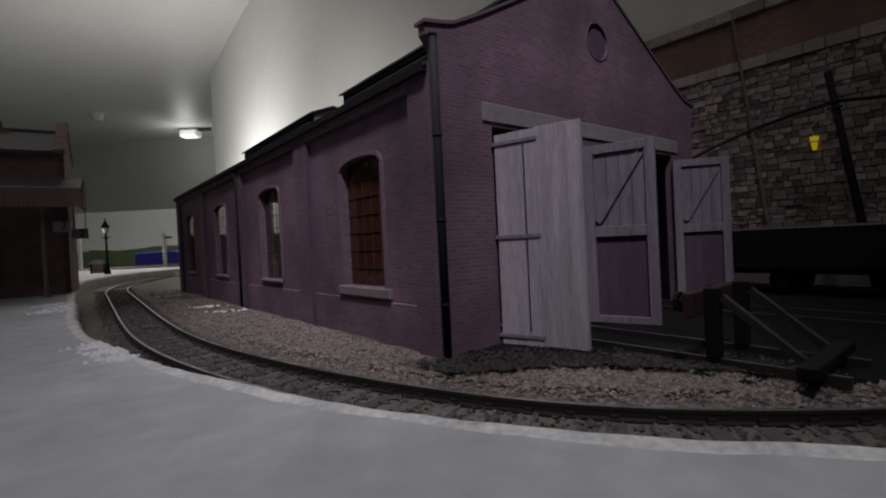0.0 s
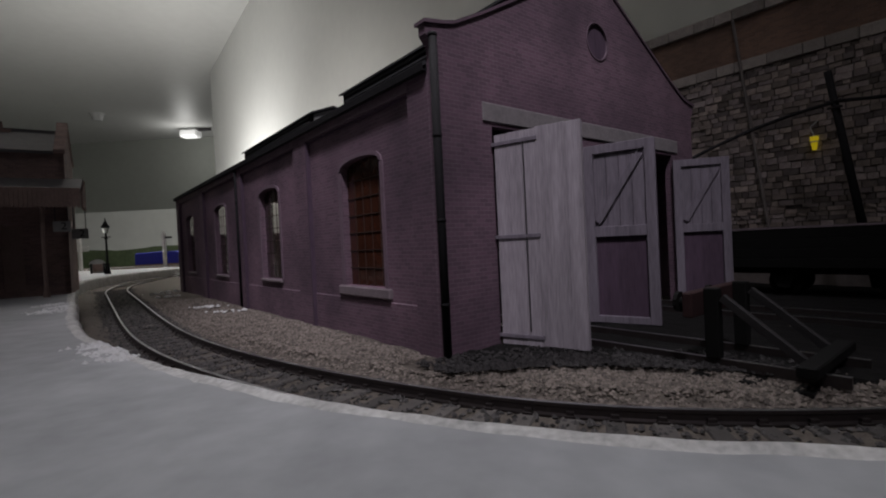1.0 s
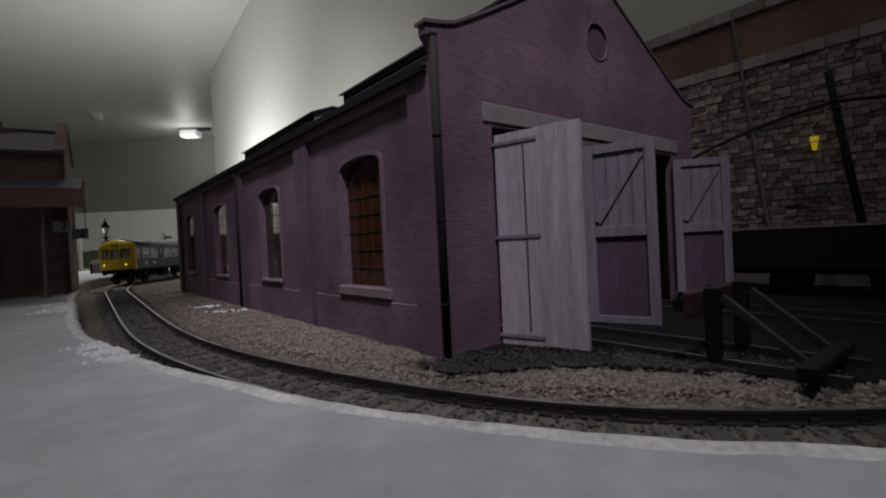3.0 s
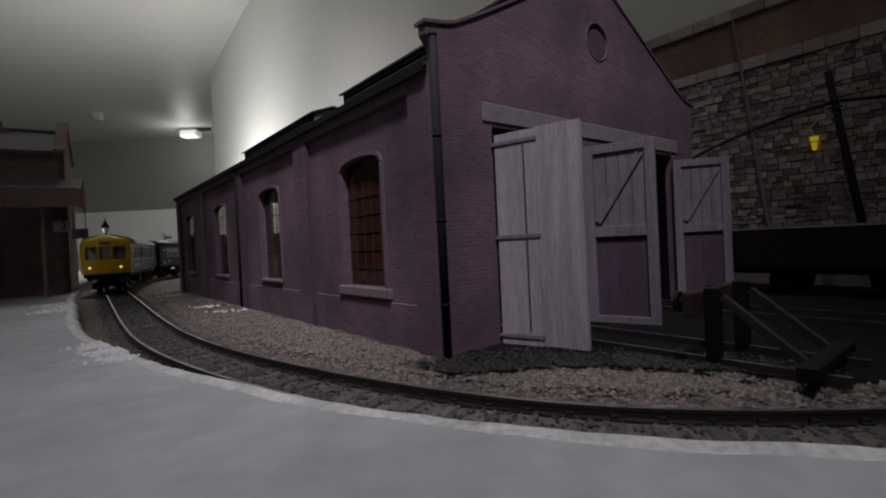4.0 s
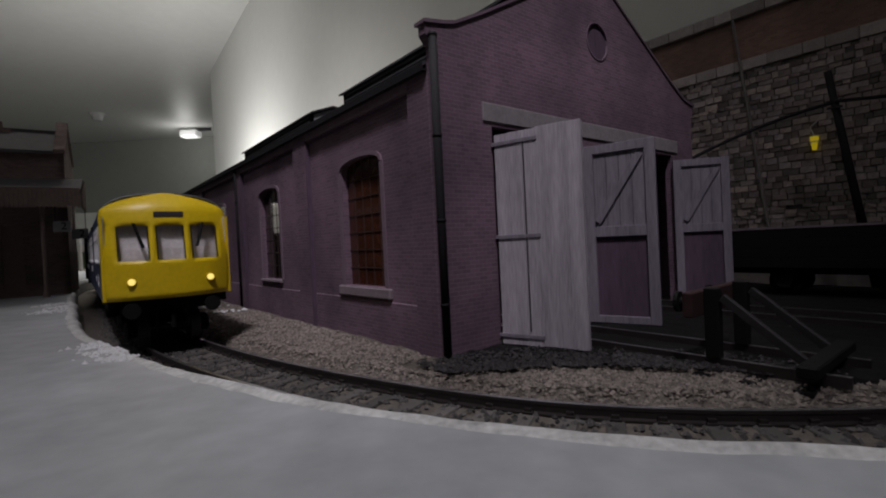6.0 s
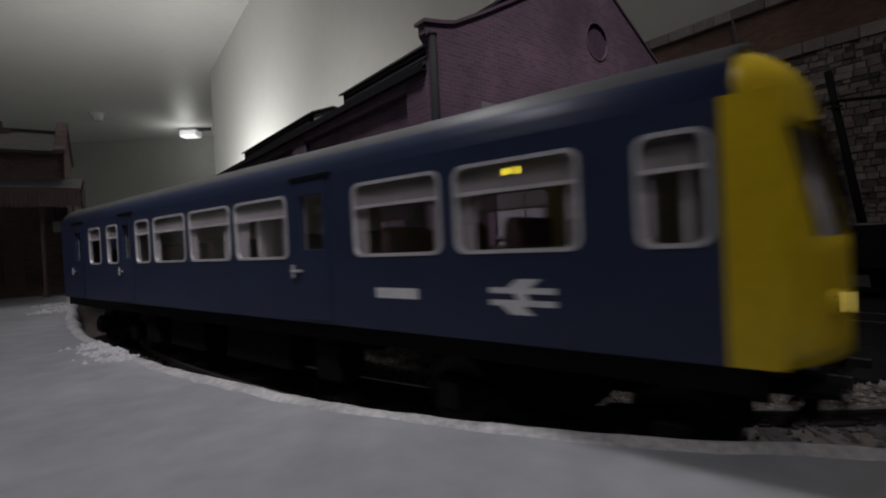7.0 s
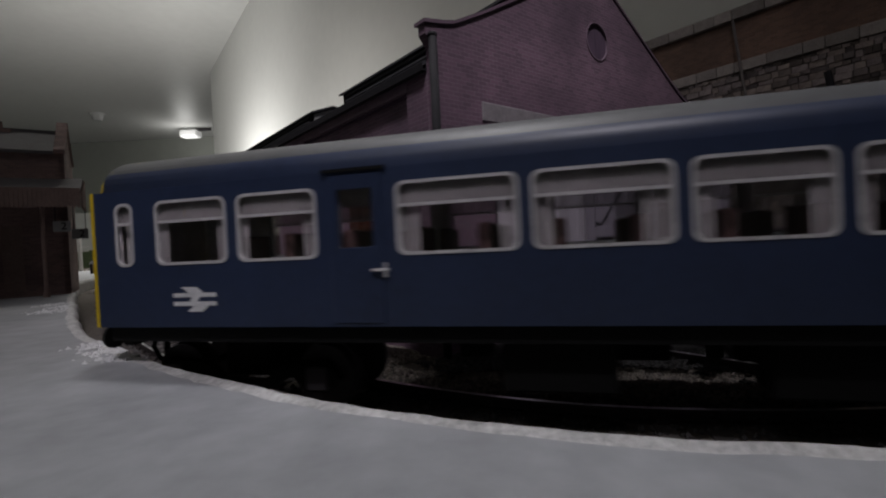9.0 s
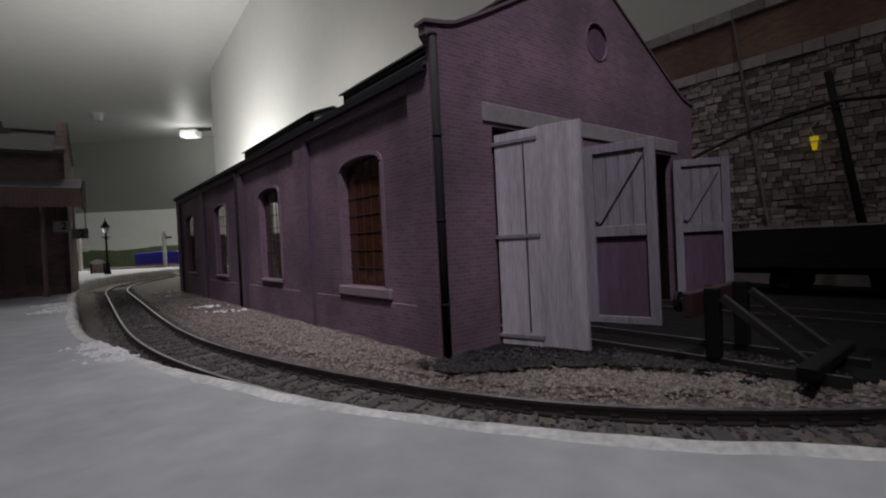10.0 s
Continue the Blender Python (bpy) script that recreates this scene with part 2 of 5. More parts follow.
def rod(bm, p, q, r, n=8, r2=None):
    p, q = Vector(p) * MM, Vector(q) * MM
    r2 = r if r2 is None else r2
    d = (q - p).normalized()
    a = d.orthogonal().normalized()
    b = d.cross(a)
    rings = []
    for c, k in ((p, r), (q, r2)):
        rings.append([bm.verts.new(c + (a * math.cos(6.28318 * i / n) + b * math.sin(6.28318 * i / n)) * k * MM) for i in range(n)])
    for i in range(n):
        bm.faces.new((rings[0][i], rings[0][(i + 1) % n], rings[1][(i + 1) % n], rings[1][i]))
    bm.faces.new(rings[0][::-1])
    bm.faces.new(rings[1])


def beam(bm, p, q, w, h):
    """A square bar from p to q, w wide and h deep."""
    p, q = Vector(p) * MM, Vector(q) * MM
    d = (q - p).normalized()
    side = d.cross(Vector((0, 0, 1)))
    side = (side if side.length > 1e-3 else Vector((1, 0, 0))).normalized() * w * MM / 2
    up = side.cross(d).normalized() * h * MM / 2
    a = [bm.verts.new(p + s * side + t * up) for s, t in ((-1, -1), (1, -1), (1, 1), (-1, 1))]
    b = [bm.verts.new(q + s * side + t * up) for s, t in ((-1, -1), (1, -1), (1, 1), (-1, 1))]
    bm.faces.new(a[::-1])
    bm.faces.new(b)
    for i in range(4):
        bm.faces.new((a[i], a[(i + 1) % 4], b[(i + 1) % 4], b[i]))


def pierced(bm, u0, u1, w0, w1, holes, axis, a, b):
    """One slab from (u0, w0) to (u1, w1), drawn out from a to b along an axis, with oblong holes (u0, u1, w0, w1) through it."""
    us = sorted({u0, u1, *[c for h in holes for c in h[:2]]})
    ws = sorted({w0, w1, *[c for h in holes for c in h[2:]]})
    made = {}

    def vert(i, j, s):
        if (i, j, s) not in made:
            u, w = us[i], ws[j]
            p = {"x": (s, u, w), "y": (u, s, w), "z": (u, w, s)}[axis]
            made[i, j, s] = bm.verts.new([c * MM for c in p])
        return made[i, j, s]

    def full(i, j):
        if not (0 <= i < len(us) - 1 and 0 <= j < len(ws) - 1):
            return False
        u, w = (us[i] + us[i + 1]) / 2, (ws[j] + ws[j + 1]) / 2
        return not any(h[0] < u < h[1] and h[2] < w < h[3] for h in holes)

    for i in range(len(us) - 1):
        for j in range(len(ws) - 1):
            if not full(i, j):
                continue
            for s in (a, b):
                bm.faces.new([vert(i, j, s), vert(i + 1, j, s), vert(i + 1, j + 1, s), vert(i, j + 1, s)])
            for di, dj, p, q in ((-1, 0, (i, j), (i, j + 1)), (1, 0, (i + 1, j), (i + 1, j + 1)), (0, -1, (i, j), (i + 1, j)), (0, 1, (i, j + 1), (i + 1, j + 1))):
                if not full(i + di, j + dj):
                    bm.faces.new([vert(*p, a), vert(*q, a), vert(*q, b), vert(*p, b)])


def mesh_of(bm, name, mat, bevel=0.0, smooth=False):
    bmesh.ops.recalc_face_normals(bm, faces=bm.faces)
    if bevel:
        bmesh.ops.bevel(bm, geom=list(bm.edges), offset=bevel * MM, segments=1, affect="EDGES", profile=0.7)
    me = bpy.data.meshes.new(name)
    bm.to_mesh(me)
    bm.free()
    for m in (mat if isinstance(mat, (list, tuple)) else [mat]):
        me.materials.append(m)
    if smooth:
        for p in me.polygons:
            p.use_smooth = True
    return me


def part(name, bm, mat, parent, label="", bevel=0.0, smooth=False, m=None):
    ob = new(name, mesh_of(bm, name, mat, bevel, smooth))
    ob.parent = parent
    if m is not None:
        ob.matrix_basis = m
    if label:
        ob["label"] = label
    return ob


def thing(name, m, label, category, group="", kind=""):
    ob = new(name)
    ob.empty_display_size = 0.01
    ob.matrix_world = m
    return tagged(ob, label, category, group, kind)


def solid(name, bm, mat, label, category, group="", kind="", bevel=0.0, smooth=False, m=None):
    ob = new(name, mesh_of(bm, name, mat, bevel, smooth))
    if m is not None:
        ob.matrix_world = m
    return tagged(ob, label, category, group, kind)


def at(x, y, z=0, rz=0):
    return pose(x * MM, y * MM, z * MM, 0, 0, rz)


B = bmesh.new

# ---- the line of the track ----
NODES = [(-500, 1724), (-350, 1300), (-375, 1000), (-390, 820), (-394, 720), (-390, 647), (-378, 585), (-350, 515), (-307.5, 442.7), (-249.9, 364.9),
         (-192.1, 287.9), (-145.5, 226.2), (-109, 180.5), (-76.6, 146.1), (-40.7, 115.1), (-1.5, 88.2), (26.8, 75.6), (61.6, 69.2), (110, 70),
         (200, 80), (330, 90), (480, 84), (625, 45), (720, -20), (790, -110), (850, -205)]


def spline(nodes, step=2.0):
    """A smooth line through the nodes, cut into even steps."""
    P = [np.array(n, float) for n in nodes]
    P = [2 * P[0] - P[1]] + P + [2 * P[-1] - P[-2]]
    dense = []
    for i in range(1, len(P) - 2):
        a, b, c, d = P[i - 1:i + 3]
        for t in np.linspace(0, 1, 60, endpoint=False):
            dense.append(0.5 * (2 * b + (c - a) * t + (2 * a - 5 * b + 4 * c - d) * t * t + (3 * b - 3 * c + d - a) * t ** 3))
    dense = np.array(dense)
    s = np.r_[0, np.cumsum(np.hypot(*np.diff(dense, axis=0).T))]
    even = np.arange(0, s[-1], step)
    line = np.c_[np.interp(even, s, dense[:, 0]), np.interp(even, s, dense[:, 1])]
    k = np.ones(21) / 21
    soft = np.c_[np.convolve(line[:, 0], k, "valid"), np.convolve(line[:, 1], k, "valid")]
    return soft


LINE = spline(NODES)
LINE_S = np.r_[0, np.cumsum(np.hypot(*np.diff(LINE, axis=0).T))]


def on_line(s):
    return np.array([np.interp(s, LINE_S, LINE[:, 0]), np.interp(s, LINE_S, LINE[:, 1])])


def line_dir(s):
    d = on_line(s + 3) - on_line(s - 3)
    return d / np.hypot(*d)


def swept(bm, line, section, closed=True):
    """A section of (offset to the right, height) drawn along a line in plan."""
    d = np.gradient(line, axis=0)
    d /= np.hypot(*d.T)[:, None]
    right = np.c_[d[:, 1], -d[:, 0]]
    rows = [[bm.verts.new(((p[0] + r[0] * o) * MM, (p[1] + r[1] * o) * MM, z * MM)) for o, z in section] for p, r in zip(line, right)]
    n = len(section)
    for a, b in zip(rows, rows[1:]):
        for i in range(n if closed else n - 1):
            j = (i + 1) % n
            bm.faces.new((a[i], a[j], b[j], b[i]))
    if closed:
        bm.faces.new(rows[0])
        bm.faces.new(rows[-1][::-1])


RAIL = [(-0.9, -2.6), (0.9, -2.6), (0.9, -2.2), (0.3, -1.9), (0.35, -0.9), (0.5, -0.6), (0.5, 0), (-0.5, 0), (-0.5, -0.6), (-0.35, -0.9), (-0.3, -1.9), (-0.9, -2.2)]

# ---- room ----
def slab(name, mat, label, category, *span):
    bm = B()
    box(bm, *span)
    return solid(name, bm, mat, label, category, kind="structure")


slab("floor", M_GREY, "dark room floor under the railway", "floor", -4700, 3200, -2600, 5400, -1140, -1100)
slab("ceiling", M_CEIL, "plain painted room ceiling", "ceiling", -4800, 3300, -2700, 5400, 1330, 1360)
slab("wall_far", M_GREY, "plain grey far room wall", "wall", -4800, 3300, 5300, 5400, -1100, 1330)
slab("wall_left", M_GREY, "plain grey side room wall", "wall", -4800, -4700, -2700, 5300, -1100, 1330)
slab("wall_right", M_GREY, "plain grey end room wall", "wall", 3200, 3300, -2700, 5300, -1100, 1330)
slab("wall_back", M_GREY, "plain grey room wall behind the layout", "wall", -4700, 3200, -2700, -2600, -1100, 1330)
bm = B()
prism(bm, [(-1612, 3420), (1368, -795), (1450, -737), (-1362, 3620)], "z", -1100, 1330)
solid("wall_white", bm, M_WHITE, "bright white painted room wall with a free corner", "wall", kind="structure")
bm = B()
prism(bm, [(-1700, -500), (1090, -500), (-530, 1800), (-1700, 1800)], "z", -40, -8)
solid("baseboard", bm, M_BOARD, "dark layout baseboard", "baseboard", kind="structure")


def signed(x, y):
    """Distance from the line of the track, negative on the shed's side."""
    i = np.argmin((LINE[:, 0] - x) ** 2 + (LINE[:, 1] - y) ** 2)
    i = min(max(i, 1), len(LINE) - 2)
    d = LINE[i + 1] - LINE[i - 1]
    d /= np.hypot(*d)
    return (x - LINE[i, 0]) * d[1] - (y - LINE[i, 1]) * d[0]


SHED = at(-0.1, 124.2, 0, 38.9)
SHED_INV = SHED.inverted()
L, W, HE, HK = 359.7, 150.4, 77.7, 87.1


def in_shed(x, y):
    p = SHED_INV @ Vector((x * MM, y * MM, 0))
    return p.x / MM, p.y / MM


def ground_z(x, y):
    d = signed(x, y)
    k = min(1.0, max(0.0, (abs(d) - 13.5) / 5.0))
    bank = -0.5 if d < 0 else -1.6
    lump = noise.noise((x * 0.09, y * 0.09, 0)) * 0.7 + noise.noise((x * 0.35, y * 0.35, 3)) * 0.35
    return -2.7 + k * (bank + 2.7) + lump * (0.3 + 0.7 * k)


def spaced(lo, a, b, hi, fine, coarse):
    return np.unique(np.r_[np.arange(lo, a, coarse), np.arange(a, b, fine), np.arange(b, hi + 1, coarse)])


gx, gy = spaced(-1700, -330, 130, 1300, 4, 70), spaced(-500, 40, 480, 1800, 4, 70)
gv = [(x * MM, y * MM, ground_z(x, y) * MM) for y in gy for x in gx]
n = len(gx)
gf = [(j * n + i, j * n + i + 1, (j + 1) * n + i + 1, (j + 1) * n + i) for j in range(len(gy) - 1) for i in range(n - 1)
      if (gx[i + 1] + 1612) * 0.816 + (gy[j + 1] - 3420) * 0.577 < 12]
me = bpy.data.meshes.new("ground")
me.from_pydata(gv, [], gf)
me.materials.append(M_GRAVEL)
for p in me.polygons:
    p.use_smooth = True
tagged(new("ground", me), "grey-brown gravel ground round the track", "ground", kind="structure")

# the dark cinder yard before the shed doors, its black deepened by painted dimness
ya, yb = np.arange(-16, 216, 3), np.arange(-120, 6, 3)


def yard_limit(a_, b_):
    """How near the track the cinders come, along the shed's front."""
    return np.interp(a_ - b_, [-5, 12, 31, 52, 67, 87, 102, 108, 130], [-18, -24, -32, -36, -35.5, -33, -27, -20, -20])


def yard_z(a_, b_):
    p = SHED @ Vector((a_ * MM, b_ * MM, 0))
    d = signed(p.x / MM, p.y / MM)
    return 0.5 + noise.noise((a_ * 0.2, b_ * 0.2, 9)) * 0.6 - (5.0 if d > yard_limit(a_, b_) + 3 * noise.noise((a_ * 0.1, b_ * 0.1, 1)) or b_ > 1 or a_ > 214 or a_ < -3 else 0)


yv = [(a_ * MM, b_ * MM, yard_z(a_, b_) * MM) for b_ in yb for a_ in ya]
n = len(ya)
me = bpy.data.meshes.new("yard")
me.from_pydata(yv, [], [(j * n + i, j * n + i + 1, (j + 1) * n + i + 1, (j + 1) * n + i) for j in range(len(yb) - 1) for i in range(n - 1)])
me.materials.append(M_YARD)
ob = tagged(new("yard", me), "dark cinder yard, dimness put into its black, before the engine shed", "yard", kind="structure")
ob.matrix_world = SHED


def scatter(name, spots, mat, label, category, rng, low, high):
    """One mesh of many small stones, each an uneven eight-sided lump."""
    dirs = np.array([(1, 0, 0), (0, 1, 0), (-1, 0, 0), (0, -1, 0), (0, 0, 1), (0, 0, -1)], float)
    tri = [(0, 1, 4), (1, 2, 4), (2, 3, 4), (3, 0, 4), (1, 0, 5), (2, 1, 5), (3, 2, 5), (0, 3, 5)]
    verts, faces = [], []
    for k, (x, y, z) in enumerate(spots):
        r = rng.uniform(low, high)
        t = rng.uniform(0, 6.28)
        c, s = math.cos(t), math.sin(t)
        v = dirs * rng.uniform(0.6, 1.3, (6, 1)) * r * np.array([1.2, 0.9, 0.75])
        v = np.c_[v[:, 0] * c - v[:, 1] * s, v[:, 0] * s + v[:, 1] * c, v[:, 2]] + (x, y, z)
        verts.extend((v * MM).tolist())
        faces.extend([(a_ + 6 * k, b_ + 6 * k, c_ + 6 * k) for a_, b_, c_ in tri])
    me = bpy.data.meshes.new(name)
    me.from_pydata(verts, [], faces)
    me.materials.append(mat)
    return tagged(new(name, me), label, category, kind="stuff")


rng = np.random.default_rng(4)
spots = []
while len(spots) < 20000:
    x, y = rng.uniform(-210, 140), rng.uniform(60, 330)
    if rng.uniform() > (120 / max(y, 120)) ** 1.2:
        continue
    d = signed(x, y)
    a_, b_ = in_shed(x, y)
    if d > -13.5 or (a_ > -0.5 and b_ > -0.5) or d < -75:
        continue
    if a_ > -12 and b_ < 6 and d < yard_limit(a_, b_) - 1 - 3 * noise.noise((x * 0.2, y * 0.2, 1)) and rng.uniform() < 0.97:
        continue
    spots.append((x, y, ground_z(x, y) + 0.15))
scatter("gravel_stones", spots, M_PEBBLE, "pale loose gravel between track and shed", "gravel", rng, 0.26, 0.66)
spots = []
while len(spots) < 10000:
    s = rng.uniform(1250, 1960)
    o = rng.uniform(-16, 25.5)
    if abs(abs(o) - 8.25) < 1.1:
        continue
    p, d = on_line(s), line_dir(s)
    x, y = p[0] + d[1] * o, p[1] - d[0] * o
    spots.append((x, y, -2.55 + rng.uniform(0, 0.35)))
scatter("track_ballast", spots, M_BALLAST, "dark crushed ballast between the sleepers", "ballast", rng, 0.4, 0.85)

spots = []
while len(spots) < 2600:
    a_, b_ = rng.uniform(-10, 60), rng.uniform(-72, 1)
    p = SHED @ Vector((a_ * MM, b_ * MM, 0))
    x, y = p.x / MM, p.y / MM
    over = yard_limit(a_, b_) - signed(x, y)
    if -3 < over < 16 and rng.uniform() < math.exp(-abs(over) / 7) and not (a_ > -0.5 and b_ > -0.5):
        spots.append((x, y, 0.45 + rng.uniform(0, 0.4)))
scatter("cinder_stones", spots, M_CINDER, "dark loose cinders before the shed doors", "cinders", rng, 0.3, 0.75)

# ---- track ----
RAILHEAD = [(-0.42, -0.12), (0.42, -0.12), (0.42, 0.06), (-0.42, 0.06)]


def sleeper_mesh():
    bm = B()
    box(bm, -1.7, 1.7, -15, 15, -3.4, -2.3)
    return mesh_of(bm, "sleeper", M_SLEEPER, bevel=0.25)


def chair_mesh():
    bm = B()
    for y in (-8.25, 8.25):
        box(bm, -1.0, 1.0, y - 1.6, y + 1.6, -2.3, -1.9)
        box(bm, -0.7, 0.7, y - 1.1, y + 1.1, -1.9, -1.3)
    return mesh_of(bm, "rail_chairs", M_RAILDARK)


track = thing("railway_track", Matrix(), "curved railway track with worn steel rails on sleepers", "track")
for side in (-8.25, 8.25):
    bm = B()
    swept(bm, LINE[::3], [(side + o, z) for o, z in RAIL])
    rail = part("rail", bm, M_RAILDARK, track)
    bm = B()
    swept(bm, LINE[::3], [(side + o, z) for o, z in RAILHEAD])
    part("rail_head", bm, M_RAIL, rail, "bright worn steel running surface")
SLEEPER, CHAIR = sleeper_mesh(), chair_mesh()
# Sleeper copy in the yard's black, to paint in the dimness there.
DIMMED_SLEEPER = SLEEPER.copy()
DIMMED_SLEEPER.materials[0] = M_YARD


def lay(parent, m, name, me):
    ob = new(name, me)
    ob.parent = parent
    ob.matrix_basis = m
    return ob


for s in np.arange(1180, 2060, 8.2):
    p, d = on_line(s), line_dir(s)
    m = at(p[0], p[1], 0, math.degrees(math.atan2(d[1], d[0])))
    lay(track, m, "sleeper", SLEEPER)
    lay(track, m, "rail_chair", CHAIR)

# sidings into the shed
for a_ in (42.0, 108.0):
    siding = thing("siding_track", SHED @ at(a_, 0, 2.2, -90), "dark siding track that leads into the engine shed", "track", "siding tracks")
    for y in (-8.25, 8.25):
        bm = B()
        box(bm, -60, 76, y - 0.5, y + 0.5, -2.2, 0)
        part("rail", bm, M_RAILDARK, siding)
        bm = B()
        box(bm, -60, 76, y - 0.4, y + 0.4, 0, 0.08)
        part("rail_head", bm, M_RAIL, siding, "bright worn steel running surface")
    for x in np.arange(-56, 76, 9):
        lay(siding, at(x, 0, 0), "sleeper", DIMMED_SLEEPER)

# ---- platform ----
PS = np.arange(880, 2420, 2.0)
edge = np.array([on_line(s) + np.array([line_dir(s)[1], -line_dir(s)[0]]) * (26.6 + 1.1 * noise.noise((s * 0.035, 0, 0)) + 0.5 * noise.noise((s * 0.15, 5, 0)) + max(0, 1400 - s) * 0.02 - 2.3 * math.exp(-((s - 1600) / 75) ** 2)) for s in PS])
dirs = np.gradient(edge, axis=0)
dirs /= np.hypot(*dirs.T)[:, None]
outward = np.array([(line_dir(s)[1], -line_dir(s)[0]) for s in PS])


def strip(name, rows_of, mat, label, kind="structure"):
    bm = B()
    rows = []
    for k in range(len(PS)):
        rows.append([bm.verts.new([c * MM for c in (*(edge[k] + outward[k] * o), z)]) for o, z in rows_of(k)])
    for r, q in zip(rows, rows[1:]):
        for i in range(len(r) - 1):
            bm.faces.new((r[i], r[i + 1], q[i + 1], q[i]))
    return bm


def top_z(x, y):
    return 9.5 + 0.45 * noise.noise((x * 0.02, y * 0.02, 7)) + 0.1 * noise.noise((x * 0.11, y * 0.11, 2)) + 0.08 * noise.noise((x * 0.6, y * 0.6, 2))


def edge_rows(k):
    x, y = edge[k]
    j = noise.noise((x * 0.25, y * 0.25, 4)) * 0.5 + noise.noise((x * 0.8, y * 0.8, 4)) * 0.25
    e = edge[k] + outward[k] * 5.2
    return [(0.3, -3.2), (0.1 + j * 0.6, 4), (-0.2 + j, 7.6), (0.5 + j, 8.9 + j * 0.4), (1.2 + j * 0.6, 9.5 + j * 0.5), (2.0, 9.75 + j * 0.5), (2.8 + j * 1.5, top_z(*e) + 0.1), (4.6 + j * 2, top_z(*e) - 0.3)]


platform = thing("platform", Matrix(), "weathered grey plaster station platform with a whitened edge", "platform", kind="structure")
part("platform_edge", strip("platform_edge", edge_rows, M_PLATEDGE, ""), M_PLATEDGE, platform, "whitened lumpy platform edge", smooth=True)


def deck_rows(k):
    offs = np.r_[2.2, np.arange(4, 70, 2.5), np.arange(70, 130, 10), 160, 200, 240]
    return [(o, top_z(*(edge[k] + outward[k] * o)) - (0.3 if o < 3 else 0)) for o in offs] + [(240.5, -3.2)]


part("platform_deck", strip("platform_deck", deck_rows, M_PLAT, ""), M_PLAT, platform, "uneven grey plaster surface", smooth=True)
spots = []
for cx, cy, r, k in ((-85, 116, 5, 170), (-77, 107, 5, 170), (-70, 99, 4, 90), (-168, 200, 8, 120), (-176, 216, 6, 80), (-190, 228, 7, 90)):
    for i in range(k):
        x, y = cx + rng.normal(0, r * 0.5), cy + rng.normal(0, r * 0.5)
        if signed(x, y) > 27:
            spots.append((x, y, top_z(x, y)))
for s in np.arange(1190, 1420, 1.2):
    p, d = on_line(s), line_dir(s)
    o = 27 + max(0, 1400 - s) * 0.02 + rng.uniform(0, 4)
    spots.append((p[0] + d[1] * o, p[1] - d[0] * o, 9.6))
scatter("platform_rubble", spots, M_SNOW, "white plaster lumps along the platform edge", "rubble", rng, 0.25, 0.8)
spots = [(x + rng.normal(0, 5), y + rng.normal(0, 2.5), 0.2) for x, y in ((-206, 353), (-136, 270), (-112, 246), (-228, 380), (-232, 400)) for i in range(16)]
scatter("plaster_crumbs", spots, M_SNOW, "white plaster crumbs on the gravel", "rubble", rng, 0.6, 1.5)

# ---- engine shed ----
shed = thing("engine_shed", SHED, "purple brick engine shed with open double doors", "engine shed")
CENTRES = [L / 8 * k for k in (1, 3, 5, 7)]
bm = B()
pierced(bm, 3, L, -3, HE, [(c - 13.5, c + 13.5, 17, 61) for c in CENTRES], "x", 1.7, 4.2)
part("side_wall", bm, M_BRICK, shed)
bm = B()
box(bm, W - 3.4, W - 0.9, 3, L, -3, HE)
part("side_wall", bm, M_BRICK, shed)
bm = B()
pierced(bm, 1.7, W - 0.9, -3, HE, [(7, 68, 47, HE - 1.5), (82, 143, 47, HE - 1.5)], "y", L, L + 3)
part("end_wall", bm, M_BRICK, shed)
bm = B()
prism(bm, [(1.7, HE + 0.05), (W - 0.9, HE + 0.05), (W / 2, 118)], "y", L, L + 3)
part("end_gable", bm, M_BRICK, shed)
for lo, hi in ((3, 13), (85, 98), (174, 186), (264, 274), (348, L)):
    bm = B()
    box(bm, 0, 1.7, lo, hi, -3, 76)
    part("pilaster", bm, M_BRICK, shed, bevel=0.15)
# Dark strips added as shade on the near edge of each pilaster.
for lo in (85, 174, 264, 348):
    bm = B()
    box(bm, -0.05, 1.68, lo - 0.75, lo - 0.02, -3, 73.4)
    part("pilaster_shade_strip", bm, M_DOORDARK, shed, "dark strip that puts shade beside the pilaster")
# The cornice's shadow line over each bay, built as a dark strip.
for lo, hi in ((13.1, 84.2), (98.1, 173.2), (186.1, 263.2), (274.1, 347.2)):
    bm = B()
    box(bm, 1.1, 1.68, lo, hi, 72.7, 73.55)
    part("frieze_shade_strip", bm, M_DOORDARK, shed, "dark strip that puts shade under the cornice")
bm = B()
box(bm, 0.1, 1.7, 3, L, 73.6, HE)
part("cornice", bm, M_TRIMBRICK, shed, bevel=0.2)
bm = B()
prism(bm, [(1.35, -3), (1.35, 12.5), (1.7, 12.8), (3, 12.8), (3, -3)], "y", 13, 348)
part("plinth", bm, M_BRICK, shed)
arc = [(13.5 * math.cos(t), 57.6 + 3.2 * math.sin(t) ** 0.8) for t in np.linspace(0, 3.14159, 11)]
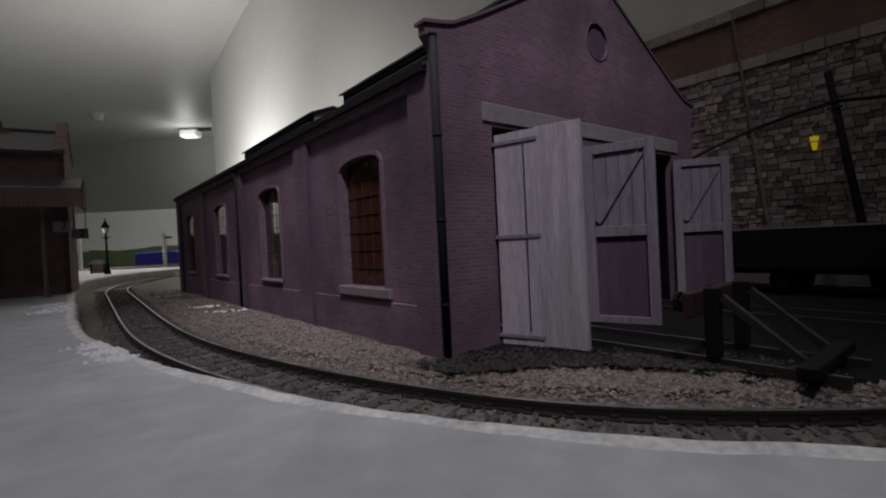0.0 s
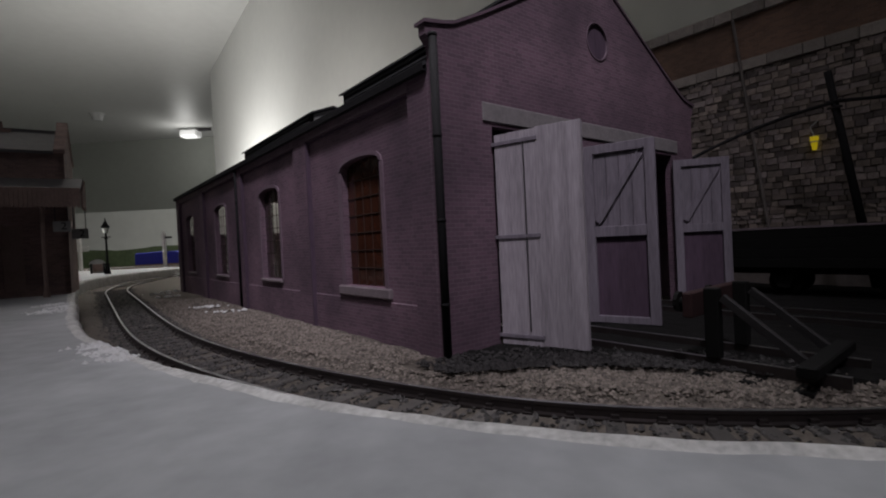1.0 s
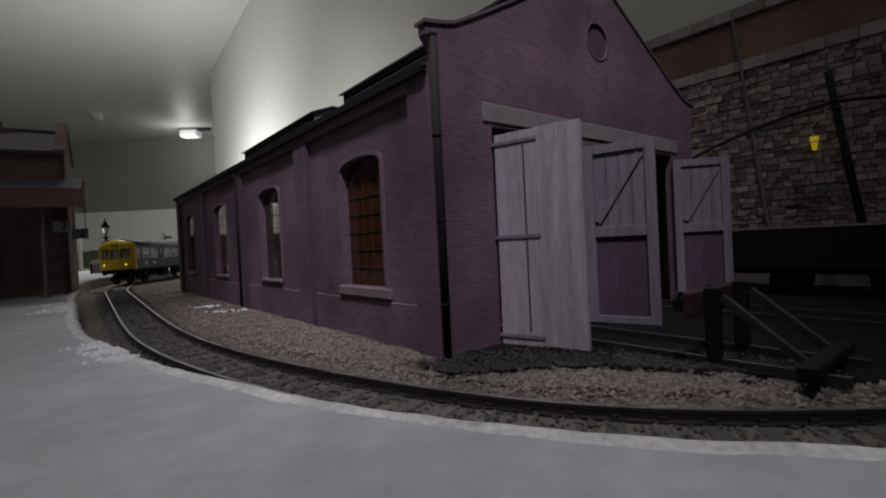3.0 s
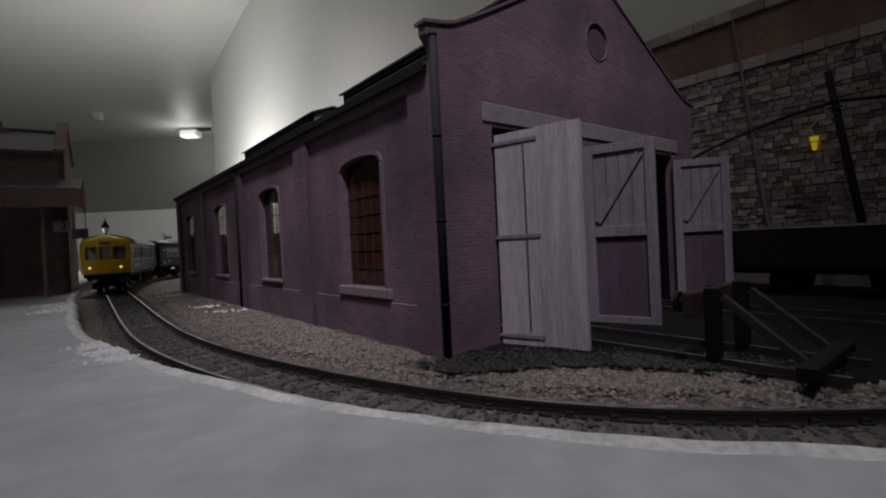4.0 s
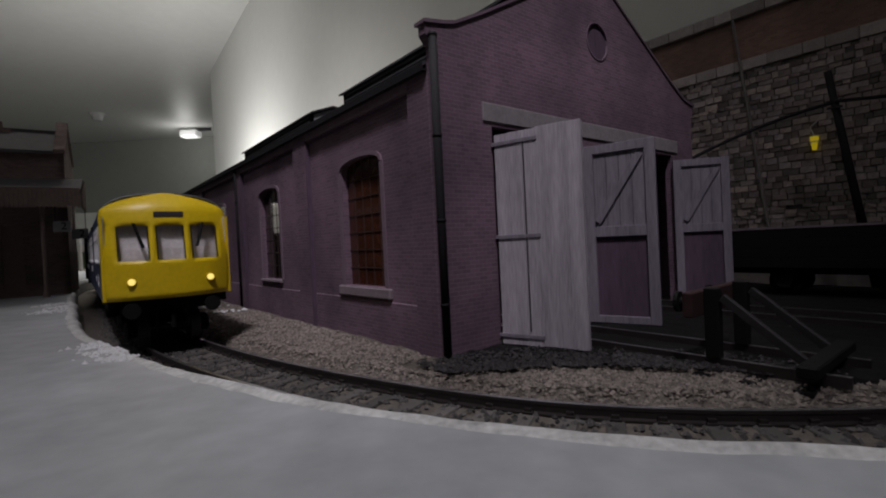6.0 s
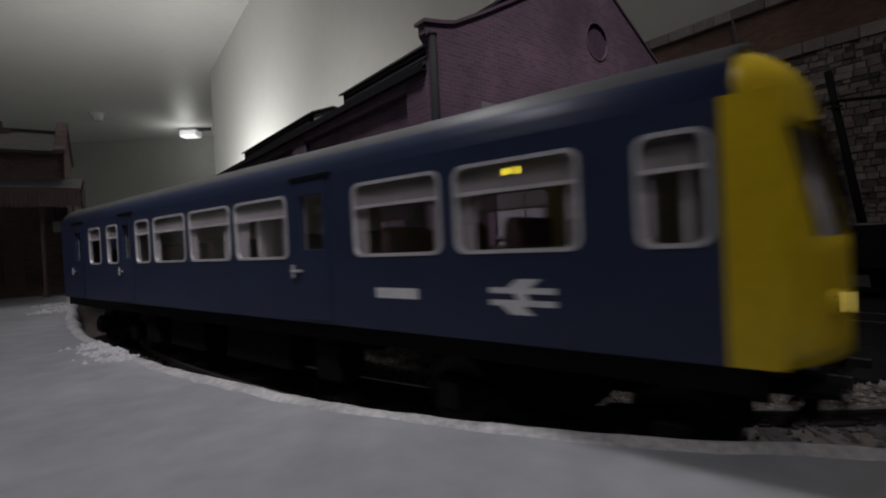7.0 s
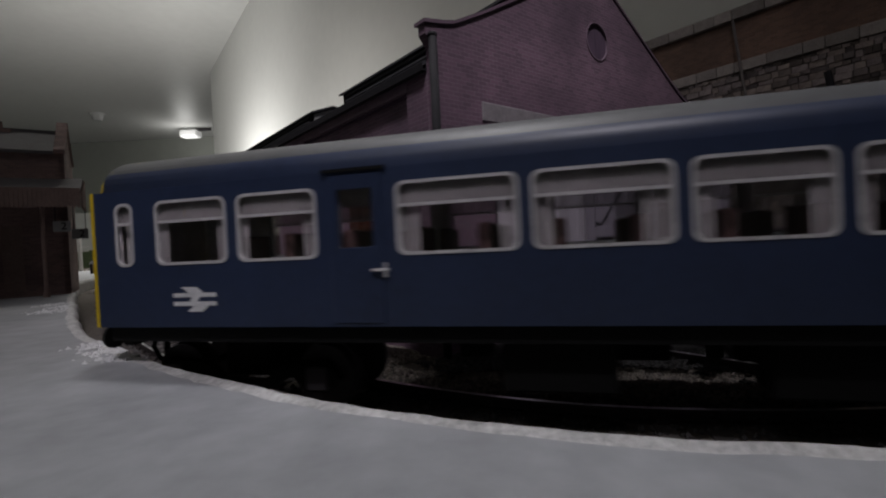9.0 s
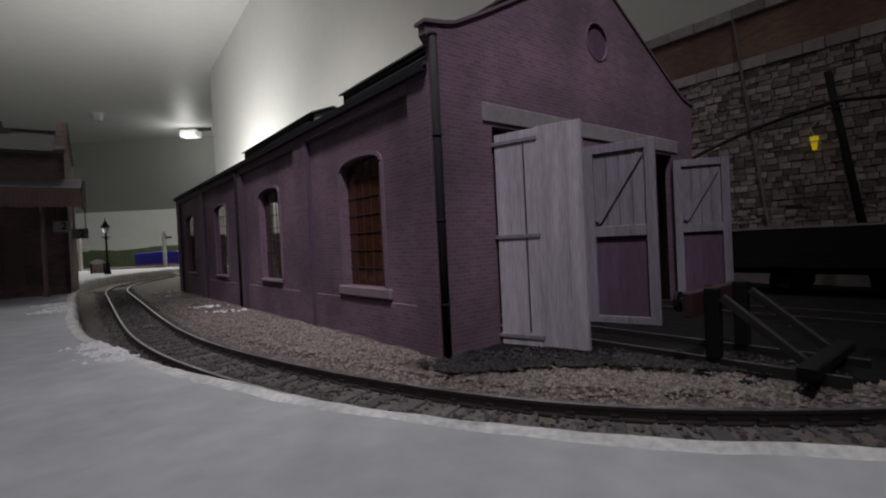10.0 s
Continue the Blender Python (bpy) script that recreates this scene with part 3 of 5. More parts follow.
for c in CENTRES:
    win = new("window")
    win.parent = shed
    win.matrix_basis = at(0, c, 0)
    bm = B()
    prism(bm, [(-13.5, 61.02), (-13.5, 57.6)] + arc[::-1][1:-1] + [(13.5, 57.6), (13.5, 61.02)], "x", 1.75, 4.2)
    part("arch", bm, M_BRICK, win)
    bm = B()
    outer = [(15.0 * math.cos(t), 57.4 + 4.9 * math.sin(t) ** 0.8) for t in np.linspace(0, 3.14159, 11)]
    for i in range(10):
        prism(bm, [arc[i], outer[i], outer[i + 1], arc[i + 1]], "x", 1.1, 2.0)
    bmesh.ops.remove_doubles(bm, verts=bm.verts, dist=1e-6)
    part("arch_ring", bm, M_TRIMBRICK, win)
    for y in (-14.4, 14.4):
        bm = B()
        box(bm, 1.2, 1.9, y - 0.9, y + 0.9, 17, 57.2)
        part("jamb", bm, M_TRIMBRICK, win)
    bm = B()
    half_sill, drop = (17.2, 3.3) if c < 60 else (14.2, 1.5)
    box(bm, 0.4, 3.6, -half_sill, half_sill, 16.9 - drop, 16.9)
    part("sill", bm, M_SILL, win, "purple-grey stone sill", bevel=0.35)
    bm = B()
    box(bm, 4.2, 4.5, -14.5, 14.5, 16, 62)
    if c < 60:
        part("pane", bm, M_PRINT, win, "dark reddish glazing")
    else:
        part("pane", bm, M_OLDGLASS, win, "wavy clear glazing").visible_shadow = False
    for y in np.linspace(-13.5, 13.5, 6)[1:-1]:
        bm = B()
        box(bm, 3.95, 4.25, y - 0.14, y + 0.14, 17, 60.6)
        part("glazing_bar", bm, M_BAR, win)
    for z in np.linspace(17, 60, 8)[1:-1]:
        bm = B()
        box(bm, 3.9, 4.22, -13.5, 13.5, z - 0.14, z + 0.14)
        part("glazing_bar", bm, M_BAR, win)

# the gable with its two doorways and a round window
bm = B()
pierced(bm, 0, W, -3, 64, [(20.3, 64, -3, 63.5), (86, 130, -3, 63.5)], "y", 0, 3)
part("gable_wall", bm, M_BRICK, shed)
RX, RZ, RR = 76.5, 100.5, 6.6
half = [(RX - RR * math.sin(t), RZ - RR * math.cos(t)) for t in np.linspace(0, math.pi, 13)]
slope = [(35.3, 103.9), (18, 94.4), (7.5, 89.2), (3, 88.2), (-2.2, 87.4), (-2.2, 85), (0, 82)]
bm = B()
prism(bm, [(0, 64), (RX, 64), *half, (RX, 125.6), (75.2, 126.2), *slope], "y", 0, 3)
other = [(2 * RX - x, z) for x, z in half]
prism(bm, [(RX, 64), (W, 64)] + [(W - x, z) for x, z in slope[::-1]] + [(RX, 125.6)] + other[::-1], "y", 0, 3)
bmesh.ops.remove_doubles(bm, verts=bm.verts, dist=1e-6)
part("gable_top", bm, M_BRICK, shed)
run = [(-2.8, 87.6), (3, 88.5), (7.5, 89.5), (18, 94.7), (35.3, 104.2), (75.2, 126.6)]
for flip in (1, -1):
    bm = B()
    for (x0, z0), (x1, z1) in zip(run, run[1:]):
        x0, x1 = (x0, x1) if flip == 1 else (W - x0, W - x1)
        prism(bm, [(x0, z0), (x1, z1), (x1, z1 + 1.0), (x0, z0 + 0.9)], "y", -0.5, 4.0)
    bmesh.ops.remove_doubles(bm, verts=bm.verts, dist=1e-6)
    part("gable_coping", bm, M_BRICKPLAIN, shed, "thin coping along the gable slope")
bm = B()
ring_o = [(RX + (RR + 0.25) * math.cos(t), RZ + (RR + 0.25) * math.sin(t)) for t in np.linspace(0, 2 * math.pi, 25)]
ring_i = [(RX + (RR - 0.2) * math.cos(t), RZ + (RR - 0.2) * math.sin(t)) for t in np.linspace(0, 2 * math.pi, 25)]
for i in range(24):
    prism(bm, [ring_i[i], ring_o[i], ring_o[i + 1], ring_i[i + 1]], "y", -0.25, 0.6)
bmesh.ops.remove_doubles(bm, verts=bm.verts, dist=1e-6)
part("round_window_ring", bm, M_TRIMBRICK, shed, "thin stone ring of the round window")
bm = B()
rod(bm, (RX, 0.5, RZ), (RX, 1.1, RZ), RR - 0.05, 24)
part("round_window_pane", bm, M_DOORDARK, shed, "dark purple round pane")
bm = B()
box(bm, 16.7, W - 15.2, -0.45, 0.05, 64.6, 70.0)
part("lintel", bm, M_LINTEL, shed, "long pale stone lintel over the doors", bevel=0.2)
for x, y, r, top in ((-0.7, -0.9, 1.15, 85), (-0.5, 181, 0.8, 76)):
    bm = B()
    rod(bm, (x, y, -2), (x, y, top), r, 12)
    for z in (14, 36, 58, top - 1):
        rod(bm, (x, y, z), (x, y, z + 0.8), r + 0.15, 12)
    part("downpipe", bm, M_BLACK, shed, "black cast-iron downpipe", smooth=True)
bm = B()
prism(bm, [(-1.4, HE + 1.2), (W / 2, 119.5), (W + 1.4, HE + 1.2), (W + 1.4, HE), (W / 2, 118.2), (-1.4, HE)], "y", 3, L + 1.5)
part("roof", bm, M_SLATE, shed, "dark slate roof")
bm = B()
prism(bm, [(-1.6, HE - 1.2), (0.0, HE - 1.2), (0.0, HE + 0.6), (-0.3, HE + 0.6), (-0.3, HE - 0.8), (-1.3, HE - 0.8), (-1.3, HE + 0.9), (-1.6, HE + 0.9)], "y", 3, L + 1.5)
part("gutter", bm, M_BLACK, shed, "black gutter along the eaves")
for lo, hi in ((6, 121), (158, 288)):
    vent = new("roof_vent")
    vent.parent = shed
    bm = B()
    prism(bm, [(37, 92), (62, 105), (62, 110.5), (49, 112), (37, 107.6)], "y", lo + 1, hi - 1)
    part("vent_box", bm, M_BLACK, vent)
    bm = B()
    prism(bm, [(35.5, 107.2), (49.5, 112.4), (64, 109.8), (64, 110.8), (49.5, 113.4), (35.5, 108.1)], "y", lo - 1.5, hi + 1)
    part("vent_roof", bm, M_SLATE, vent)
    bm = B()
    prism(bm, [(38, 99), (61, 106), (61, 109.6), (49, 111.4), (38, 107.2)], "y", lo, lo + 0.9)
    part("vent_end", bm, M_VENTEND, vent, "pale grey vent end")
    for z in (101, 103.5, 106):
        bm = B()
        box(bm, 36.2, 37.2, lo + 4, hi - 4, z - 0.4, z + 0.4)
        part("louvre", bm, M_SLATE, vent)


def door_leaf(a_, b_, angle, width, inner):
    """A leaf on its hinge: boards outside, frame and slanting brace inside."""
    leaf = new("door")
    leaf.parent = shed
    leaf.matrix_basis = at(a_, b_, 0.8, angle)
    leaf["label"] = "pale lilac boarded shed door standing open"
    bm = B()
    box(bm, 0.1, width - 0.1, -0.2, 0.9, 0.2, 59.6)
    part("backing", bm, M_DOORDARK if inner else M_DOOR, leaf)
    if not inner:
        w = width / 6
        for i in range(6):
            bm = B()
            dz = rng.uniform(-0.25, 0.25)
            seam = 0.1 if i == 1 else 0.025
            box(bm, i * w + 0.025, (i + 1) * w - seam, -0.75 - rng.uniform(0, 0.08), -0.1, 0.1 + dz, 59.8 + dz)
            part("plank", bm, M_DOOR, leaf, bevel=0.05)
        for z in (2.5, 30.5, 57):
            bm = B()
            box(bm, -0.8, width * 0.52, -1.15, -0.6, z - 0.55, z + 0.55)
            part("strap_hinge", bm, M_DOORIN, leaf, "lilac painted strap hinge", bevel=0.1)
        bm = B()
        rod(bm, (width * 0.36, -0.95, 4), (width * 0.36, -0.95, 57), 0.22, 6)
        part("draw_bolt", bm, M_IRON, leaf)
    else:
        # Inner face in the darker lilac, its shade part of the board colour.
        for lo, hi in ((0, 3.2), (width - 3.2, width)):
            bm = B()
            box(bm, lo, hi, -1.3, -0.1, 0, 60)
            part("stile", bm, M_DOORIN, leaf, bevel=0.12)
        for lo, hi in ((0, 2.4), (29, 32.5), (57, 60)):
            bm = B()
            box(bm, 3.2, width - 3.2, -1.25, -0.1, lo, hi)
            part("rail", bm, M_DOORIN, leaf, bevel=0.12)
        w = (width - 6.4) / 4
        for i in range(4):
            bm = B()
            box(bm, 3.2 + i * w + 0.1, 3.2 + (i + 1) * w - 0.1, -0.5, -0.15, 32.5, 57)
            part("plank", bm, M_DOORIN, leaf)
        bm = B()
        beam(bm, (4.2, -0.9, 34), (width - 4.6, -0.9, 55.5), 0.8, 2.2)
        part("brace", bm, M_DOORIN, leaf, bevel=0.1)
        for sgn in (-1, 1):
            bm = B()
            beam(bm, (4.2, -0.95, 34 + sgn * 1.6), (width - 4.6, -0.95, 55.5 + sgn * 1.6), 0.5, 0.3)
            part("brace_edge", bm, M_IRON, leaf)


door_leaf(20.6, -0.9, -74.8, 25.2, False)
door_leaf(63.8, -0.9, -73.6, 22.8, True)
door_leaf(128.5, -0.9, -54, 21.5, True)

# ---- retaining wall: squared stones, a string course, brick above and a coping ----
RW = SHED @ at(220, 0)
rwall = thing("retaining_wall", RW, "tall grey stone retaining wall with brown brick top", "retaining wall", kind="structure")
bm = B()
box(bm, 1.2, 26, -140, 330, -3, 117)
part("wall_core", bm, M_MORTAR, rwall)
bm = B()
box(bm, 0.6, 26, -140, 330, 123, 146.2)
part("brick_top", bm, M_REDBRICK, rwall, "brown brick upper wall")

# ---- buffer stop ----
stop = thing("buffer_stop", SHED @ at(42, -50, 2.2, -90), "black timber and rail buffer stop on the siding", "buffer stop")
for y in (-8.25, 8.25):
    bm = B()
    box(bm, 1, 4, y - 1.2, y + 1.2, 0.05, 15.5)
    part("post", bm, M_DARK, stop, bevel=0.2)
    # Strut steel carries the dimness of this corner in its colour.
    bm = B()
    beam(bm, (4.5, y, 13.5), (20, y, 0.8), 1.5, 1.8)
    part("strut", bm, M_DIMSTEEL, stop, "grey slanting rail strut", bevel=0.15)
    bm = B()
    rod(bm, (-4.5, y, 12), (-1, y, 12), 1.2, 10)
    rod(bm, (-5.3, y, 12), (-4.4, y, 12), 2.4, 12)
    part("buffer", bm, M_DARK, stop, smooth=False)
bm = B()
box(bm, -1.2, 1.0, -15, 15, 9.5, 15)
part("buffer_beam", bm, M_BUFFER_RED, stop, "dull red buffer beam", bevel=0.3)
bm = B()
box(bm, 19, 22.5, -15, 15, 0.1, 2.4)
part("foot_beam", bm, M_DARK, stop, bevel=0.3)

# ---- open wagon on the far road ----
wag = thing("open_wagon", SHED @ at(176, -48, 0.5, -90), "black open coal wagon by the retaining wall", "wagon")
for y in (-15, 15):
    for k in range(4):
        bm = B()
        box(bm, -37, 37, y - 0.6, y + 0.6, 12.2 + k * 4.15, 16.15 + k * 4.15)
        part("side_plank", bm, M_DARK, wag, bevel=0.12)
    bm = B()
    box(bm, -37.2, 37.2, y - 0.8, y + 0.8, 28.8, 29.6)
    part("capping", bm, M_SILL, wag, "worn grey capping strip")
for x in (-36.6, 36.6):
    bm = B()
    box(bm, x - 0.6, x + 0.6, -14.4, 14.4, 12.2, 28.7)
    part("end_board", bm, M_DARK, wag)
    for y in (-8, 8):
        bm = B()
        sgn = 1 if x > 0 else -1
        rod(bm, (x, y, 13.5), (x + sgn * 5, y, 13.5), 0.9, 8)
        rod(bm, (x + sgn * 5, y, 13.5), (x + sgn * 5.6, y, 13.5), 2.2, 12)
        part("buffer", bm, M_DARK, wag)
bm = B()
box(bm, -37, 37, -13, 13, 9.5, 12.2)
part("underframe", bm, M_DARK, wag)
for x in (-18, 18):
    bm = B()
    for y in (-8.5, 8.5):
        rod(bm, (x, y - 1, 6.2), (x, y + 1, 6.2), 6.2, 20)
    rod(bm, (x, -8.5, 6.2), (x, 8.5, 6.2), 0.9, 8)
    part("wheelset", bm, M_DARK, wag)
    for y in (-12, 12):
        bm = B()
        prism(bm, [(x - 5, 9.6), (x + 5, 9.6), (x + 2, 3.5), (x - 2, 3.5)], "y", y - 0.5, y + 0.5)
        part("axle_guard", bm, M_DARK, wag)

# ---- post, cable and lantern by the wall ----
post = thing("telegraph_post", SHED @ at(203, -47, -1), "dark leaning timber telegraph post", "post")
bm = B()
rod(bm, (5, -6.5, 0), (-5, 6.5, 101), 1.9, 10, 1.5)
part("pole", bm, M_BLACK, post, smooth=True)
bm = B()
for z, y in ((84, 4.5), (87, 4.8)):
    rod(bm, (-5.5, y - 2.8, z), (-3.5, y + 2.8, z + 0.3), 0.6, 6)
part("insulator_arm", bm, M_IRON, post)


def cable(name, pts, r, label):
    cu = bpy.data.curves.new(name, "CURVE")
    cu.dimensions, cu.bevel_depth, cu.bevel_resolution = "3D", r * MM, 2
    sp = cu.splines.new("POLY")
    sp.points.add(len(pts) - 1)
    for q, p in zip(sp.points, pts):
        q.co = (*[c * MM for c in p], 1)
    cu.materials.append(M_BLACK)
    ob = new(name, cu)
    ob.matrix_world = SHED
    return tagged(ob, label, "cable")


cable("cable", [(W + 0.2 + 48 * t, 2 - 44 * t, 63 + 22.5 * t + 9 * t * (1 - t)) for t in np.linspace(0, 1, 14)], 0.75, "thin black cable from shed to post")
cable("cable", [(198.5 + 10 * t, -43 - 110 * t, 86 - 2 * t - 14 * t * (1 - t)) for t in np.linspace(0, 1, 14)], 0.75, "thin black cable that sags from the post")
lantern = thing("wall_lantern", SHED @ at(217, -30.5, 72), "small yellow lantern hung on the stone wall", "lantern")
bm = B()
rod(bm, (0, 0, -0.5), (0, 0, 2.2), 1.7, 14, 1.9)
part("lamp_body", bm, M_LANTERN, lantern, "bright yellow lamp body", smooth=False)
bm = B()
rod(bm, (0, 0, -4.4), (0, 0, -0.6), 0.9, 12, 1.5)
part("lamp_base", bm, M_LANTERN, lantern)
bm = B()
rod(bm, (0, 0, -0.7), (0, 0, -0.1), 1.9, 14)
part("collar", bm, M_PALE, lantern)
bm = B()
rod(bm, (0, 0, 2.6), (0.4, 1.6, 7.5), 0.25, 6)
rod(bm, (0.4, 1.6, 7.5), (2.4, -1, 10), 0.25, 6)
part("hook", bm, M_PALE, lantern)


# ---- station ----
def letters(text, size, mat, parent, m, name="writing"):
    cu = bpy.data.curves.new(name, "FONT")
    cu.body, cu.size, cu.align_x, cu.align_y, cu.extrude = text, size * MM, "CENTER", "CENTER", 0.0001
    ob = new(name, cu)
    cu.materials.append(mat)
    ob.parent = parent
    ob.matrix_basis = m
    return ob


ST = at(-238.5, 302, 9.3, 33.5)
station = thing("station_building", ST, "dark brick station building with slate roof and canopy", "station")
bm = B()
pierced(bm, -170, 0, 0, 90, [(-150, -140, 4, 44), (-128, -116, 16, 42), (-104, -92, 16, 42), (-78, -66, 4, 44), (-52, -42, 16, 42), (-32, -22, 4, 44), (-120, -112, 66, 80), (-60, -52, 66, 80)], "y", 0, 3)
part("front_wall", bm, M_STATION, station)
bm = B()
prism(bm, [(0, 0), (54, 0), (54, 90), (50, 92), (27, 112), (4, 92), (0, 90)], "x", -3, 0)
part("gable_end", bm, M_STATION, station)
bm = B()
prism(bm, [(-1, 89), (4, 91.5), (27, 111.5), (50, 91.5), (55, 89), (55, 92), (50, 95), (27, 115.5), (4, 95), (-1, 92)], "x", -5, 1)
part("gable_parapet", bm, M_STATION, station, bevel=0.3)
bm = B()
box(bm, -170, -3, 51, 54, 0, 90)
part("back_wall", bm, M_STATION, station)
bm = B()
prism(bm, [(-2, 88.5), (27, 106), (56, 88.5), (56, 90.5), (27, 108), (-2, 90.5)], "x", -172, -5)
part("roof", bm, M_STROOF, station, "dark slate roof")
bm = B()
box(bm, -172, -5, 25.8, 28.2, 106.5, 109)
part("ridge_tiles", bm, M_STROOF, station)
for x in (-42, -34):
    bm = B()
    rod(bm, (x, 27, 104), (x, 27, 113), 2.2, 10, 1.7)
    part("chimney_pot", bm, M_STATION, station, smooth=False)
bm = B()
box(bm, -48, -28, 23, 31, 100, 108)
part("chimney", bm, M_STATION, station)
canopy = new("canopy")
canopy.parent = station
canopy.matrix_basis = Matrix()
bm = B()
prism(bm, [(-26, 61.5), (2, 72), (2, 74), (-26, 63.5)], "x", -172, 9)
part("canopy_roof", bm, M_STROOF, canopy)
for k in range(90):
    x = -171 + k * 2
    bm = B()
    prism(bm, [(x, 64.5), (x, 54), (x + 1, 52.5), (x + 1.9, 54), (x + 1.9, 64.5)], "y", -27, -26.1)
    part("valance_board", bm, M_CANOPY, canopy)
for k in range(14):
    y = -26 + k * 2
    bm = B()
    prism(bm, [(y, 62.5 + k * 0.75), (y, 54), (y + 1, 52.5), (y + 1.9, 54), (y + 1.9, 62.5 + k * 0.75)], "x", 9.1, 10)
    part("valance_board", bm, M_CANOPY, canopy)
for x in (-130, -90, -50, -10):
    bm = B()
    rod(bm, (x, -20, 0), (x, -20, 62), 1.1, 10)
    rod(bm, (x, -20, 0), (x, -20, 3), 1.8, 10)
    rod(bm, (x, -20, 46), (x, -8, 58), 0.6, 6)
    rod(bm, (x, -20, 46), (x, -26, 56), 0.6, 6)
    part("canopy_post", bm, M_CANOPY, station, smooth=False)
for x0, x1, z0, z1 in ((-128, -116, 16, 42), (-104, -92, 16, 42), (-52, -42, 16, 42), (-120, -112, 66, 80), (-60, -52, 66, 80)):
    w_ = new("window")
    w_.parent = station
    bm = B()
    pierced(bm, x0, x1, z0, z1, [(x0 + 0.9, (x0 + x1) / 2 - 0.3, z0 + 0.9, z1 - 0.9), ((x0 + x1) / 2 + 0.3, x1 - 0.9, z0 + 0.9, z1 - 0.9)], "y", 0.8, 1.8)
    part("window_frame", bm, M_CANOPY, w_)
    bm = B()
    box(bm, x0, x1, 2.0, 2.3, z0, z1)
    part("pane", bm, M_BLACK, w_)
    bm = B()
    box(bm, x0 - 1, x1 + 1, -1, 0.6, z0 - 1.6, z0)
    part("sill", bm, M_COPING, w_)
for x0, x1 in ((-150, -140), (-78, -66), (-32, -22)):
    bm = B()
    box(bm, x0, x1, 1, 2.2, 0, 44)
    part("door", bm, M_CANOPY, station, "dark brown panelled door")
for k, (x, y, z) in enumerate(((-1, -21, 42), (6.5, -6, 38))):
    sign = thing("platform_sign", ST @ at(x, y, z), "grey hanging sign with platform number two", "sign", "platform signs")
    bm = B()
    box(bm, -4.2, 4.2, -0.5, 0.5, -3.2, 3.2)
    part("board", bm, M_SIGN, sign, bevel=0.1)
    letters("2", 6.0, M_BLACK, sign, pose(1.0 * MM, -0.62 * MM, 0, 90, 0, 0), "number")
    bm = B()
    for dx in (-3, 3):
        rod(bm, (dx, 0, 3), (dx, 0, 20.5 if k == 0 else 29), 0.25, 6)
    part("hanger", bm, M_IRON, sign)

# ---- lamp post ----
lamp = thing("street_lamp", at(-452, 636, 8.5), "black cast-iron gas street lamp on the platform", "street lamp")
bm = B()
for z0, z1, r0, r1 in ((0, 5, 4.2, 3.6), (5, 14, 3.2, 2.4), (14, 15.5, 3.2, 3.2), (15.5, 48, 1.5, 1.2), (48, 50, 2.2, 2.2), (50, 56, 1.2, 1.1)):
    rod(bm, (0, 0, z0), (0, 0, z1), r0, 12, r1)
part("column", bm, M_BLACK, lamp)
bm = B()
rod(bm, (-6, 0, 51), (6, 0, 51), 0.6, 8)
part("ladder_bar", bm, M_BLACK, lamp)
bm = B()
rod(bm, (0, 0, 56), (0, 0, 64), 2.6, 6, 4.6)
part("lantern_glass", bm, M_LAMPGLASS, lamp, "clear lantern glass").visible_shadow = False
bm = B()
rod(bm, (0, 0, 64), (0, 0, 70), 5.6, 6, 2.2)
rod(bm, (0, 0, 70), (0, 0, 72.5), 2.6, 8, 1.0)
rod(bm, (0, 0, 72.5), (0, 0, 77), 0.9, 6, 0.3)
part("lantern_cap", bm, M_BLACK, lamp)

# ---- grounded van, signal, far things ----
van = thing("van_body", at(-505, 690, 9, 36), "grey arched-roof van body with brown end", "van")
vsec = [(-9, 0), (9, 0), (9, 14)] + [(9 * math.cos(t), 14 + 6 * math.sin(t)) for t in np.linspace(0.25, math.pi - 0.25, 8)] + [(-9, 14)]
bm = B()
prism(bm, vsec, "y", 0, 50)
part("body", bm, M_PALE, van)
bm = B()
prism(bm, [(x * 1.05, z * 1.0 + 0.4) for x, z in [(9.3 * math.cos(t), 14 + 6.6 * math.sin(t)) for t in np.linspace(0, math.pi, 12)]] + [(9.0 * math.cos(t), 14 + 6.0 * math.sin(t)) for t in np.linspace(math.pi, 0, 12)], "y", -1.5, 51)
part("roof", bm, M_PALE, van)
bm = B()
box(bm, -6, 6, -0.8, 0, 3, 14)
part("end_panel", bm, M_CANOPY, van, "brown boarded end panel")
for x in (-7.5, 7.5):
    bm = B()
    box(bm, x - 1.2, x + 1.2, -1, 0, 0, 15)
    part("corner_post", bm, M_BLACK, van)
signal = thing("signal_post", at(-560, 952, -1), "pale grey signal post with a small arm", "signal")
bm = B()
box(bm, -3.4, 3.4, -2, 2, 0, 78)
part("post", bm, M_PALE, signal, bevel=0.5)
bm = B()
rod(bm, (0, 0, 78), (0, 0, 83), 2, 8, 0.4)
part("finial", bm, M_PALE, signal)
bm = B()
box(bm, 3, 17, -2.6, -1.8, 66, 70)
part("arm", bm, M_IRON, signal)
bm = B()
box(bm, -6, 6, -5, 5, 0, 6)
part("base", bm, M_IRON, signal, bevel=0.4)
hoard = thing("sheeted_wagon", at(-660, 1100, -1.5), "low wagon under a bright blue sheet", "wagon")
bm = B()
prism(bm, [(-48, 14), (52, 14), (52, 40), (46, 42.5), (-44, 40.5), (-48, 37)], "y", -15, 15)
part("sheet", bm, M_TARP, hoard, "bright blue tarpaulin sheet", bevel=0.8)
bm = B()
box(bm, -50, 54, -13, 13, 7, 14)
part("chassis", bm, M_CANOPY, hoard)
